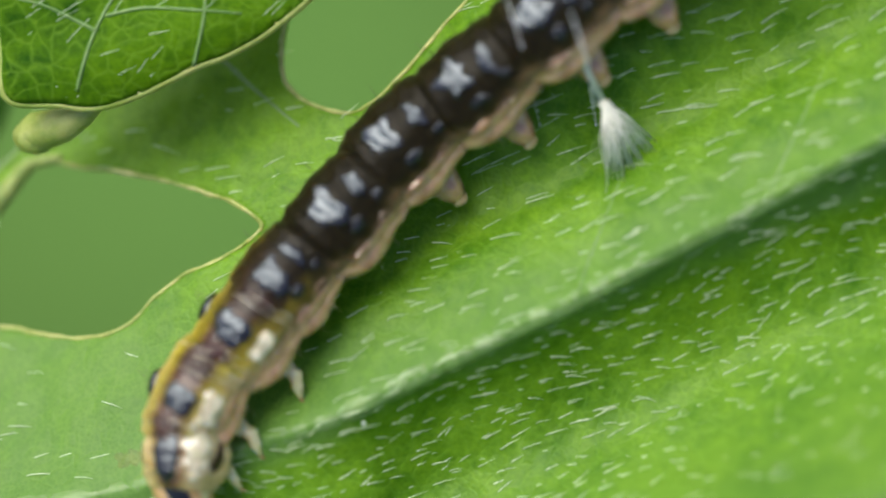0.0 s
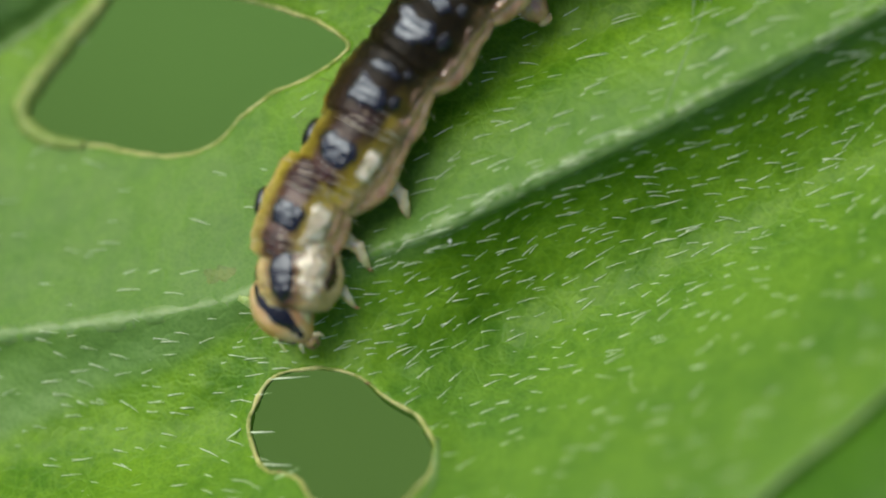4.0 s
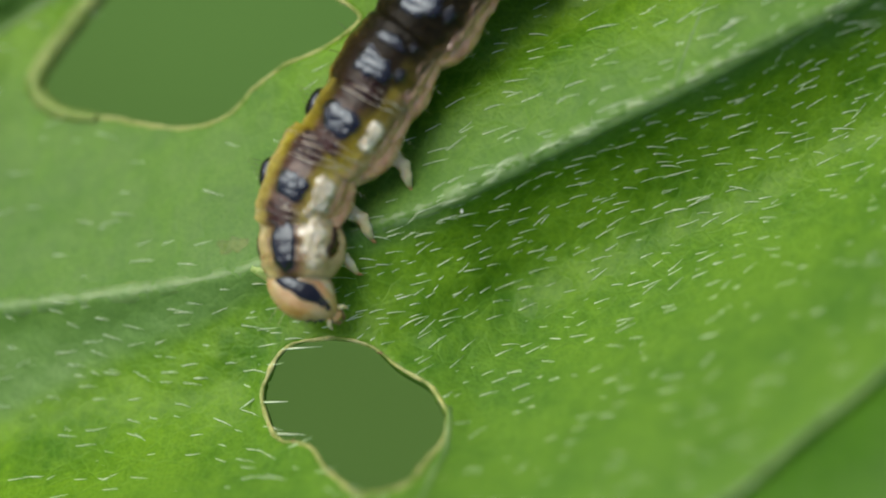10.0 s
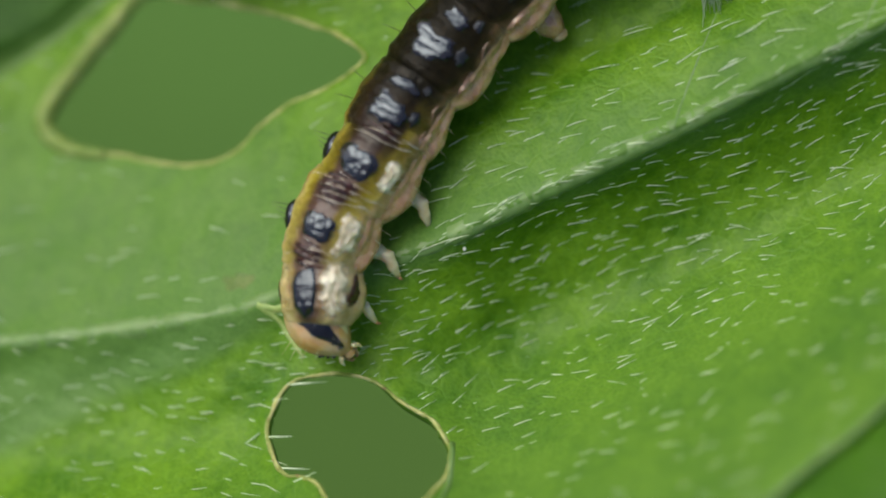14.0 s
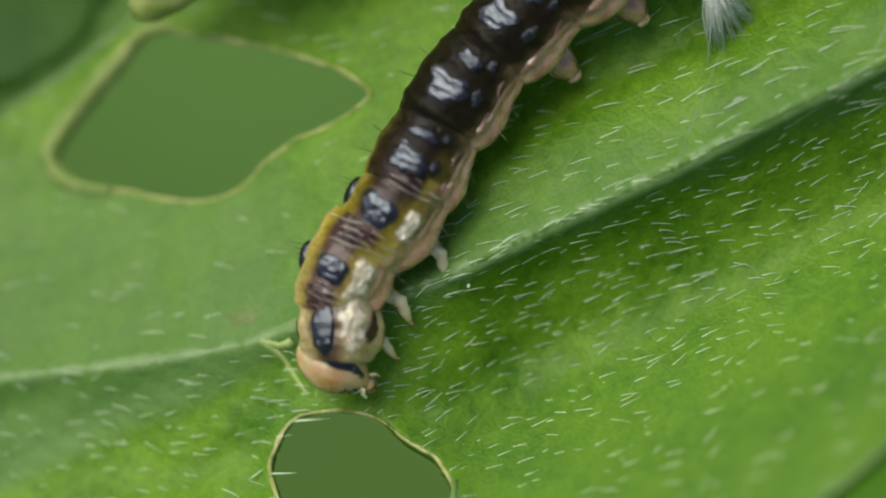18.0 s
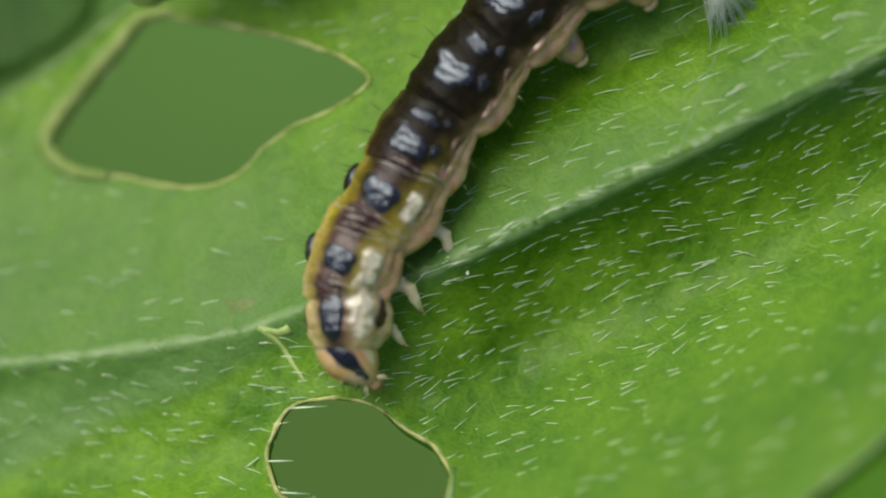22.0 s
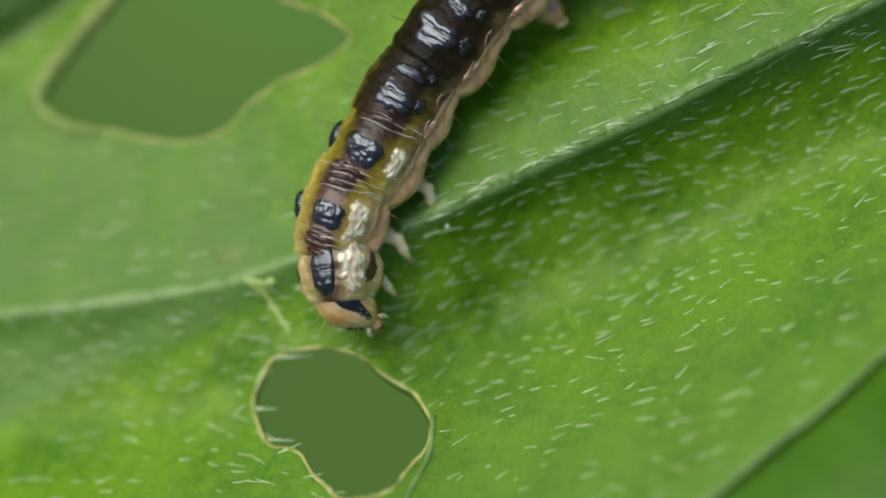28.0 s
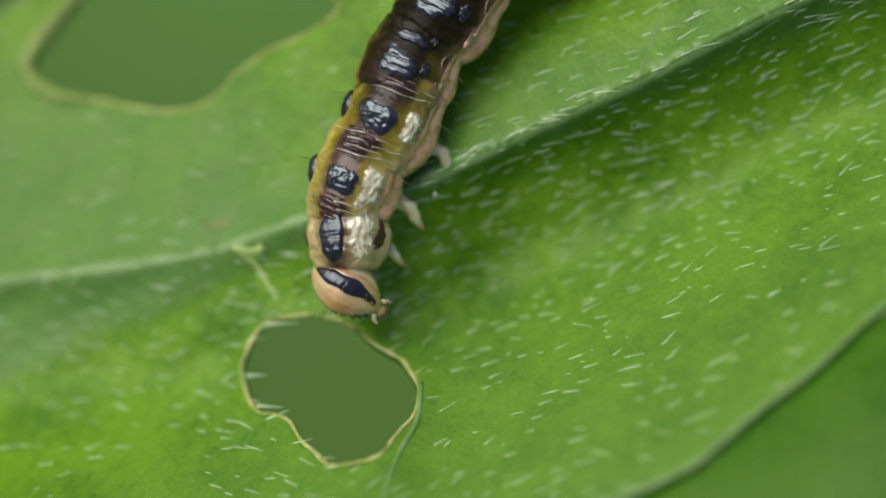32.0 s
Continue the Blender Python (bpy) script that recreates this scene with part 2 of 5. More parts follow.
SILK = plain_material("silk_fibre", (0.74, 0.76, 0.66), (0.88, 0.89, 0.80), 3000, 0.3, spec=0.6)
BLACK = plain_material("black_shiny_plate", (0.006, 0.005, 0.006), (0.014, 0.009, 0.008), 3000, 0.09, spec=0.72, relief=0.06, relief_scale=3000, coat=0.0, streak=True, shine=(0.74, 0.86, 1.0))
SADDLE = plain_material("black_saddle_skin", (0.007, 0.005, 0.005), (0.014, 0.009, 0.006), 3000, 0.06, spec=1.0, relief=0.06, relief_scale=3000, coat=0.0, streak=True, shine=(0.74, 0.86, 1.0), fade=(0.36, 0.46))
PLUM = plain_material("plum_wrinkled_skin", (0.022, 0.006, 0.006), (0.055, 0.018, 0.015), 3000, 0.07, spec=0.6, relief=0.06, relief_scale=4200, coat=0.0, streak=True, fade=(0.30, 0.50))
# cream skin, with wet highlights painted into its pale colour
CREAM = plain_material("cream_skin_glare", (0.48, 0.40, 0.24), (0.80, 0.74, 0.57), 2400, 0.10, spec=1.0, relief=0.16, relief_scale=4200, sub=0.4, coat=1.0, fade=(0.52, 0.66, 3600, 0.9))
FOLD = plain_material("pink_brown_side_skin", (0.32, 0.14, 0.075), (0.54, 0.33, 0.18), 2200, 0.12, spec=0.9, relief=0.17, relief_scale=3200, sub=0.6, coat=0.8)
LIMB = plain_material("glassy_leg_skin", (0.60, 0.48, 0.24), (0.82, 0.72, 0.46), 2600, 0.14, spec=0.9, relief=0.06, relief_scale=3600, sub=0.7, coat=0.6)
LIMB.node_tree.nodes["Principled BSDF"].inputs["Transmission Weight"].default_value = 0.2
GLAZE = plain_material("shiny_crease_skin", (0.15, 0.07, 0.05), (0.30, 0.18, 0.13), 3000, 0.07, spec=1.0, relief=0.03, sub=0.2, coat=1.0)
# for creases whose white glint is painted as a pale base colour
PALE_GLINT = plain_material("painted_crease_glint", (0.45, 0.37, 0.22), (0.70, 0.62, 0.45), 3000, 0.06, spec=1.0, relief=0.03, sub=0.4, coat=1.0)
PAD = plain_material("straw_foot_pad", (0.34, 0.25, 0.11), (0.52, 0.42, 0.24), 5000, 0.35, spec=0.5, relief=0.06, sub=0.4)
STAIN = plain_material("olive_brown_blister", (0.055, 0.13, 0.006), (0.11, 0.17, 0.012), 2600, 0.5, relief=0.05)
CLAW = plain_material("amber_claw", (0.30, 0.16, 0.06), (0.42, 0.26, 0.12), 4000, 0.25)
BRISTLE = plain_material("dark_bristle", (0.02, 0.016, 0.01), (0.05, 0.035, 0.02), 4000, 0.3)
HEADSKIN = plain_material("straw_head_shell", (0.46, 0.22, 0.06), (0.60, 0.43, 0.22), 1300, 0.09, spec=1.0, relief=0.05, relief_scale=3000, sub=0.6, coat=0.3)
FACE = plain_material("pale_straw_face", (0.50, 0.38, 0.19), (0.68, 0.57, 0.36), 1500, 0.18, spec=0.8, relief=0.06, relief_scale=2600, sub=0.5, coat=0.6)
STRAW = plain_material("straw_collar_shield", (0.46, 0.34, 0.15), (0.60, 0.47, 0.26), 1700, 0.13, spec=0.7, relief=0.06, relief_scale=2600, sub=0.6, coat=0.3, fade=(0.36, 0.62))
BEAD = plain_material("black_eye_bead", (0.01, 0.01, 0.012), (0.02, 0.02, 0.02), 3000, 0.05, spec=1.0)
DEW = plain_material("pale_droplet", (0.80, 0.84, 0.78), (0.9, 0.92, 0.9), 3000, 0.08, spec=0.9, sub=0.3)
CRUMB = plain_material("white_crumb", (0.8, 0.82, 0.75), (0.92, 0.92, 0.88), 6000, 0.4, relief=0.02)
DARK_BACK = [(0.0, (0.009, 0.007, 0.003)), (0.24, (0.014, 0.011, 0.004)), (0.30, (0.03, 0.024, 0.008)), (0.37, (0.22, 0.135, 0.075)), (0.75, (0.34, 0.22, 0.13)), (1.0, (0.30, 0.23, 0.12))]
OLIVE_BACK = [(0.0, (0.05, 0.018, 0.014)), (0.08, (0.07, 0.032, 0.016)), (0.16, (0.24, 0.20, 0.016)), (0.26, (0.40, 0.33, 0.07)), (0.34, (0.54, 0.38, 0.19)), (1.0, (0.50, 0.36, 0.18))]
MIXED_BACK = [(0.0, (0.020, 0.011, 0.007)), (0.17, (0.030, 0.019, 0.008)), (0.22, (0.15, 0.12, 0.012)), (0.29, (0.20, 0.16, 0.025)), (0.36, (0.28, 0.18, 0.10)), (1.0, (0.32, 0.24, 0.12))]
PALE_BACK = [(0.0, (0.08, 0.034, 0.024)), (0.08, (0.14, 0.08, 0.04)), (0.17, (0.42, 0.33, 0.15)), (0.26, (0.55, 0.44, 0.24)), (0.36, (0.55, 0.40, 0.22)), (1.0, (0.52, 0.38, 0.20))]
STRAW_BACK = [(0.0, (0.06, 0.022, 0.018)), (0.08, (0.10, 0.05, 0.024)), (0.17, (0.34, 0.28, 0.08)), (0.26, (0.50, 0.40, 0.17)), (0.34, (0.56, 0.41, 0.22)), (1.0, (0.52, 0.37, 0.19))]
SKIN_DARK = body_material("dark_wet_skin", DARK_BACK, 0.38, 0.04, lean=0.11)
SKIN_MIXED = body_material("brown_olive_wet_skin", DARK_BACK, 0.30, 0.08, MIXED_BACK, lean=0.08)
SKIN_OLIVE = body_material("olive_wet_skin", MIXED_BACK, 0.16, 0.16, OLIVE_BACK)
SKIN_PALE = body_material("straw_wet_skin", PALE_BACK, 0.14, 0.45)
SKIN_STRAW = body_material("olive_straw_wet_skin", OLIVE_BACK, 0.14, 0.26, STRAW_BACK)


def ground_material():
    m, n, l, p = material("distant_undergrowth")
    co = object_coords(n)
    t = noise_node(n, l, 9, 4, 0.55, co)
    col = ramp(n, l, t.outputs[0], [(0.3, (0.038, 0.095, 0.009)), (0.7, (0.066, 0.140, 0.016))]).outputs[0]
    # background brightness painted into the ground colour as a soft round patch
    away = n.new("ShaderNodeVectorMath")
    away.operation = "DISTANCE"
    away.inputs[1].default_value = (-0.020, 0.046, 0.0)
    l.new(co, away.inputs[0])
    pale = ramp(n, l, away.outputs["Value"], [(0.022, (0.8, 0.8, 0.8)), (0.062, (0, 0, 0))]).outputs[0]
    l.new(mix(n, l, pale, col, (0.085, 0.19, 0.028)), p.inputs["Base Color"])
    p.inputs["Roughness"].default_value = 0.9
    return m


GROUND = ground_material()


# ---- mesh helpers ----
def finish(name, bm, mat, smooth=True):
    """A bmesh in millimetres becomes an object in metres."""
    bmesh.ops.recalc_face_normals(bm, faces=bm.faces)
    if name == "blade" and sum(f.normal.z for f in bm.faces) < 0:
        bmesh.ops.reverse_faces(bm, faces=bm.faces)
    me = bpy.data.meshes.new(name)
    bm.to_mesh(me)
    bm.free()
    me.transform(Matrix.Scale(MM, 4))
    me.materials.append(mat)
    if smooth:
        me.polygons.foreach_set("use_smooth", [True] * len(me.polygons))
    return new(name, me)


def part(name, bm, mat, parent, label=""):
    ob = finish(name, bm, mat)
    ob.parent = parent
    return tagged(ob, label)


def tube(bm, points, radii, sides=8, closed=False):
    """A round tube along points, with a radius at each."""
    pts = [Vector(p) for p in points]
    rings = []
    up = Vector((0.13, 0.21, 0.97))
    for i, p in enumerate(pts):
        a = pts[i - 1] if (i or closed) else p
        b = pts[(i + 1) % len(pts)] if (i + 1 < len(pts) or closed) else p
        way = (b - a).normalized()
        s = way.cross(up).normalized()
        u = s.cross(way)
        rings.append([bm.verts.new(p + (s * math.cos(k * math.tau / sides) + u * math.sin(k * math.tau / sides)) * radii[i]) for k in range(sides)])
    count = len(rings)
    for i in range(count if closed else count - 1):
        a, b = rings[i], rings[(i + 1) % count]
        for k in range(sides):
            bm.faces.new((a[k], a[(k + 1) % sides], b[(k + 1) % sides], b[k]))
    if not closed:
        bm.faces.new(rings[0][::-1])
        bm.faces.new(rings[-1])
    return bm


def smooth_loop(points, step, closed=True):
    """Catmull-Rom through 2D points, at about even steps."""
    pts = [np.array(p, float) for p in points]
    count = len(pts)
    out = []
    for i in range(count if closed else count - 1):
        if closed:
            p0, p1, p2, p3 = (pts[(i + k) % count] for k in (-1, 0, 1, 2))
        else:
            p0, p1, p2, p3 = (pts[min(max(i + k, 0), count - 1)] for k in (-1, 0, 1, 2))
        m = max(2, int(np.linalg.norm(p2 - p1) / step))
        for k in range(m):
            t = k / m
            out.append(0.5 * (2 * p1 + (p2 - p0) * t + (2 * p0 - 5 * p1 + 4 * p2 - p3) * t ** 2 + (3 * p1 - p0 - 3 * p2 + p3) * t ** 3))
    if not closed:
        out.append(pts[-1])
    return np.array(out)


def ball(bm, centre, size, rings=8, sides=10):
    m = Matrix.Translation(centre) @ Matrix.Diagonal((*size, 1))
    bmesh.ops.create_uvsphere(bm, u_segments=sides, v_segments=rings, radius=1.0, matrix=m)


# ---- the leaf's shape ----
RIB = [(-15.5, -2.75), (-12.67, -2.33), (-9.00, -1.86), (-6.62, -1.58), (-5.00, -1.32), (-3.85, -1.05), (-2.49, -0.55), (-1.15, -0.12),
       (-0.15, 0.25), (1.05, 0.82), (2.36, 1.45), (4.51, 2.47), (6.64, 3.57), (8.40, 4.45), (11.82, 6.26), (13.4, 7.1)]
RIB_LINE = smooth_loop(RIB, 0.1, closed=False)
RIB_STEEP = np.gradient(RIB_LINE[:, 1], RIB_LINE[:, 0])
SLOPE = 0.35


def smoothstep(v):
    v = np.clip(v, 0, 1)
    return v * v * (3 - 2 * v)


def rib_side(x, y):
    """Distance from the midrib, positive on the lower right."""
    x, y = np.asarray(x, float), np.asarray(y, float)
    return (np.interp(x, RIB_LINE[:, 0], RIB_LINE[:, 1]) - y) / np.sqrt(1 + np.interp(x, RIB_LINE[:, 0], RIB_STEEP) ** 2)


def curl(x, y):
    """The blade bends up towards its far right."""
    away = np.maximum(-rib_side(x, y) - 2.0, 0)
    return 0.30 * np.minimum(away, 4.5) * smoothstep((np.asarray(x, float) - 1.0) / 3.5)


def lip(x, y):
    """The blade swells along the rim of the bitten hole."""
    away = np.full(np.shape(x), 9.0)
    for px, py in smooth_loop(HOLE_BITTEN, 0.16):
        away = np.minimum(away, (x - px) ** 2 + (y - py) ** 2)
    return 0.13 * np.exp(-away / 0.09)


def leaf_z(x, y):
    """Height of the blade: a tilted sheet, creased along the midrib, quilted between its side veins."""
    x, y = np.asarray(x, float), np.asarray(y, float)
    d = rib_side(x, y)
    z = SLOPE * (0.75 * x - 0.66 * y)
    right = np.maximum(d, 0)
    z = z + (0.09 + 0.11 * smoothstep((x + 4) / 3)) * np.exp(-(d / 0.42) ** 2)
    z = z - 2.8 * (1 - np.exp(-right / 1.7)) * (0.34 + 0.66 * smoothstep((x + 1.6) / 3.6)) + 6.9 * smoothstep((right - 2.0) / 6.6)
    z = z - 0.10 * right * smoothstep((right - 4.5) / 4)
    left = np.maximum(-d, 0)
    z = z - 0.05 * left - 0.95 * np.exp(-((x + 8.0) ** 2 + (y - 3.0) ** 2) / 22)
    z = z + curl(x, y)
    z = z - 0.5 * np.exp(-((left - 2.5) / 1.0) ** 2) * smoothstep((x + 0.5) / 2.5)
    z = z + 0.06 * np.sin(1.7 * x + 0.9 * y) * np.sin(1.1 * y - 0.6 * x + 1)
    z = z + 0.03 * np.sin(4.3 * x - 2.0 * y) * np.cos(3.6 * y + 1.2 * x)
    z = z + 0.012 * np.sin(9.1 * x + 4.0 * y) * np.cos(8.3 * y - 3.2 * x)
    return z + lip(x, y)


def on_leaf(x, y, up=0.0):
    return Vector((x, y, float(leaf_z(x, y)) + up))


NORMAL = Vector((-SLOPE * 0.75, SLOPE * 0.66, 1)).normalized()
HOLE_BITTEN = [(-2.81, -2.46), (-2.12, -2.40), (-1.49, -2.52), (-0.98, -2.87), (-0.64, -3.08), (-0.28, -3.29), (-0.02, -3.62), (0.06, -3.89), (-0.05, -4.27),
               (-0.42, -4.66), (-0.62, -4.89), (-1.07, -5.06), (-1.63, -5.14), (-1.97, -4.93), (-2.25, -4.78), (-2.54, -4.45), (-2.89, -4.35), (-3.12, -4.36),
               (-3.35, -4.20), (-3.51, -3.87), (-3.60, -3.48), (-3.49, -3.15), (-3.32, -2.81), (-3.10, -2.58)]
HOLE_LARGE = [(-8.55, 2.91), (-8.12, 2.31), (-6.83, 2.06), (-5.37, 1.83), (-4.43, 2.06), (-3.85, 2.60), (-3.27, 3.06), (-2.57, 3.34), (-1.67, 3.96), (-2.12, 4.45),
              (-2.68, 4.71), (-3.99, 5.13), (-5.45, 5.41), (-6.52, 5.59), (-6.87, 5.17), (-7.41, 4.64), (-8.18, 3.75)]
HOLE_FAR = [(-1.27, 7.75), (-1.18, 6.98), (-0.63, 6.50), (0.17, 6.30), (0.92, 6.78), (2.01, 8.00), (2.58, 8.68), (2.48, 9.52), (1.12, 10.08), (-0.26, 9.67), (-1.07, 8.75)]
OUTLINE = [(4.13, -5.28), (6.15, -3.95), (8.50, -2.08), (11.36, 0.42), (13.08, 3.53), (12.87, 7.31), (10.03, 10.52), (5.85, 12.72), (2.50, 13.23), (0.19, 12.16), (-2.15, 9.84), (-4.14, 7.62), (-5.33, 6.94), (-6.42, 6.62), (-6.94, 5.72), (-7.96, 4.97), (-9.28, 4.10), (-11.72, 2.51), (-14.82, 0.73), (-15.17, -3.06), (-12.35, -6.37), (-7.43, -7.70), (-0.87, -7.07)]


def inside(px, py, loop):
    hit = np.zeros(px.shape, bool)
    x0, y0 = loop[:, 0], loop[:, 1]
    x1, y1 = np.roll(x0, -1), np.roll(y0, -1)
    for a, b, c, e in zip(x0, y0, x1, y1):
        if b != e:
            hit ^= ((b > py) != (e > py)) & (px < (c - a) * (py - b) / (e - b) + a)
    return hit


def ragged(loop, size, seed):
    """Nibbles along an eaten edge."""
    rng = np.random.default_rng(seed)
    t = np.linspace(0, math.tau, len(loop), endpoint=False)
    wave = sum(rng.normal() / k ** 0.7 * np.sin(k * t + rng.uniform(0, 6.28)) for k in range(9, 46, 3)) * size
    nx = np.gradient(loop[:, 1])
    ny = -np.gradient(loop[:, 0])
    s = np.hypot(nx, ny) + 1e-9
    return loop + np.stack([nx / s * wave, ny / s * wave], 1)


def sheet(bm, outline, holes, step, height):
    """A sheet over an outline with holes through it; its rims follow the outlines closely."""
    lo, hi = outline.min(0) - step, outline.max(0) + step
    xs, ys = np.arange(lo[0], hi[0], step), np.arange(lo[1], hi[1], step)
    X, Y = np.meshgrid(xs, ys, indexing="ij")
    for loop in (outline, *holes):
        best = np.full(X.shape, (0.62 * step) ** 2)
        for p in loop:
            i, j = int(round((p[0] - lo[0]) / step)), int(round((p[1] - lo[1]) / step))
            for a in range(max(i - 1, 0), min(i + 2, len(xs))):
                for b in range(max(j - 1, 0), min(j + 2, len(ys))):
                    q = (xs[a] - p[0]) ** 2 + (ys[b] - p[1]) ** 2
                    if q < best[a, b]:
                        best[a, b], X[a, b], Y[a, b] = q, p[0], p[1]
    cx = (X[:-1, :-1] + X[1:, :-1] + X[1:, 1:] + X[:-1, 1:]) / 4
    cy = (Y[:-1, :-1] + Y[1:, :-1] + Y[1:, 1:] + Y[:-1, 1:]) / 4
    keep = inside(cx, cy, outline)
    for h in holes:
        keep &= ~inside(cx, cy, h)
    Z = height(X, Y)
    ids = np.full(X.shape, -1)
    ii, jj = np.nonzero(keep)
    for a, b in ((0, 0), (1, 0), (1, 1), (0, 1)):
        ids[ii + a, jj + b] = 0
    used = np.nonzero(ids == 0)
    ids[used] = np.arange(len(used[0]))
    me = bpy.data.meshes.new("sheet")
    verts = np.stack([X[used], Y[used], Z[used]], 1)
    faces = np.stack([ids[ii, jj], ids[ii + 1, jj], ids[ii + 1, jj + 1], ids[ii, jj + 1]], 1)
    me.from_pydata(verts.tolist(), [], faces.tolist())
    bm.from_mesh(me)
    bpy.data.meshes.remove(me)
    bmesh.ops.remove_doubles(bm, verts=bm.verts, dist=1e-5)
    return bm


def thicken(ob, thick):
    mod = ob.modifiers.new("thickness", "SOLIDIFY")
    mod.thickness = thick * MM
    mod.offset = -1
    return ob


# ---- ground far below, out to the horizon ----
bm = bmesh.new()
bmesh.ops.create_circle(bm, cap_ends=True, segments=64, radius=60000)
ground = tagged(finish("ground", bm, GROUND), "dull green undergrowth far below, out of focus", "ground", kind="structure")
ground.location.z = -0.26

# ---- the eaten leaf ----
leaf = tagged(new("eaten_leaf"), "hairy green leaf with pale midrib and eaten holes", "leaf")
loop_bitten = ragged(smooth_loop(HOLE_BITTEN, 0.03), 0.012, 3)
loop_large = ragged(smooth_loop(HOLE_LARGE, 0.04), 0.02, 4)
loop_far = ragged(smooth_loop(HOLE_FAR, 0.04), 0.02, 5)
loop_out = ragged(smooth_loop(OUTLINE, 0.05), 0.03, 6)
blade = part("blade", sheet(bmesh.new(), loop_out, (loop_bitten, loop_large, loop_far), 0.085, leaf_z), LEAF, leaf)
thicken(blade, 0.18)


def rim(name, loop, radius, mat, label, seed, share=None):
    rng = np.random.default_rng(seed)
    pts = loop if share is None else loop[int(share[0] * len(loop)):int(share[1] * len(loop))]
    bm = bmesh.new()
    rr = radius * (0.35 + 1.3 * np.convolve(rng.random(len(pts)), np.ones(7) / 7, "same"))
    tube(bm, [(x, y, float(leaf_z(x, y)) - 0.02) for x, y in pts], list(rr), 6, closed=share is None)
    return part(name, bm, mat, leaf, label)


rim("eaten_edge", loop_bitten, 0.046, RIM, "pale yellow dried rim of an eaten hole", 11)
rim("eaten_edge", loop_large, 0.045, RIM, "pale yellow dried rim of a large eaten hole", 12)
rim("eaten_edge", loop_far, 0.045, RIM, "pale yellow dried rim of an eaten hole", 13)
curled = smooth_loop([(-5.9, 5.62), (-6.6, 5.5), (-7.05, 4.98), (-7.75, 4.2), (-8.4, 3.35), (-8.6, 2.75), (-8.1, 2.25), (-7.2, 2.08)], 0.1, closed=False)
bm = bmesh.new()
rng = np.random.default_rng(15)
tube(bm, [on_leaf(x, y, -0.02) for x, y in curled], [(0.09 + 0.15 * math.sin(math.pi * (k + 1) / (len(curled) + 1))) * (1 + 0.06 * rng.normal()) for k in range(len(curled))], 10)
part("curled_edge", bm, CURLED, leaf, "pale yellow-green edge curled up beside the large hole")
rim("leaf_margin", loop_out, 0.07, VEIN, "pale green thickened margin", 14)


def scab(x, y, way, size, seed):
    """A flat, torn flake of dried leaf."""
    rng = np.random.default_rng(seed)
    bm = bmesh.new()
    ball(bm, (0, 0, 0), (0.10 * size, 0.035 * size, 0.025), 7, 9)
    turn = math.atan2(way[1], way[0]) + rng.normal(0, 0.3)
    for v in bm.verts:
        v.co += 0.035 * noise.noise_vector(v.co * 14 + Vector((seed * 3.7, 0, 0)))
        v.co = Matrix.Rotation(turn, 3, "Z") @ v.co + Vector((x, y, float(leaf_z(x, y)) - 0.015))
    part("brown_scab", bm, SCAB, leaf, "brown dried scab on the eaten rim")


for k, i in enumerate((0.93, 0.78, 0.74, 0.70, 0.83, 0.88, 0.10, 0.17, 0.58, 0.76, 0.80, 0.86, 0.66, 0.54)):
    p, q = loop_bitten[int(i * len(loop_bitten))], loop_bitten[int(i * len(loop_bitten)) - 4]
    scab(p[0], p[1], p - q, 0.45 + 0.25 * (k % 3), 20 + k)


def vein(name, points, r0, r1, lift=0.0, label="", mat=VEIN):
    line = smooth_loop(points, 0.12, closed=False)
    bm = bmesh.new()
    n = len(line)
    rng = np.random.default_rng(len(points) + n)
    tube(bm, [on_leaf(x, y, lift) for x, y in line], [(r0 + (r1 - r0) * k / (n - 1)) * (1 + 0.05 * rng.normal()) for k in range(n)], 8)
    return part(name, bm, mat, leaf, label)


vein("midrib", RIB, 0.27, 0.18, -0.235, "pale green raised midrib")
vein("vein", [(-3.7, -1.05), (-3.35, -1.35), (-3.1, -1.75), (-2.85, -2.1)], 0.09, 0.05, -0.045, "pale side vein running to the eaten hole", PALE_VEIN)
vein("vein", [(-3.15, -1.0), (-3.4, -1.1), (-3.8, -1.02)], 0.12, 0.09, -0.06, "pale swollen vein joint", PALE_VEIN)
vein("vein", [(0.10, -3.7), (0.02, -4.4), (-0.30, -4.9), (-0.55, -5.5), (-0.7, -6.3), (-0.9, -7.0)], 0.07, 0.05, -0.05)
vein("vein", [(-2.9, 7.9), (-2.4, 7.45), (-1.8, 6.85), (-1.25, 6.35), (-0.9, 6.05)], 0.06, 0.04, -0.03)
for x0, side, reach, lean in ((4.4, 1, 4.2, 1.6), (8.0, 1, 4.2, 1.9)):
    y0 = float(np.interp(x0, RIB_LINE[:, 0], RIB_LINE[:, 1]))
    vein("vein", [(x0 + lean * t, y0 + side * reach * t * (1 - 0.12 * t) - 0.0) for t in (0, 0.3, 0.6, 0.85, 1.0)], 0.045, 0.02, -0.032)


bm = bmesh.new()
rng = np.random.default_rng(77)
middle = bm.verts.new(on_leaf(-4.22, -0.56, 0.03))
edge = []
for k in range(26):
    a = k * math.tau / 26
    reach = 1 + 0.25 * math.sin(2 * a + 1) + 0.16 * math.sin(5 * a) + rng.normal(0, 0.05)
    edge.append(bm.verts.new(on_leaf(-4.22 + 0.26 * reach * math.cos(a), -0.56 + 0.20 * reach * math.sin(a), 0.006)))
for k in range(26):
    bm.faces.new((middle, edge[k], edge[(k + 1) % 26]))
part("brown_stain", bm, STAIN, leaf, "olive-brown dried blister beside the midrib")


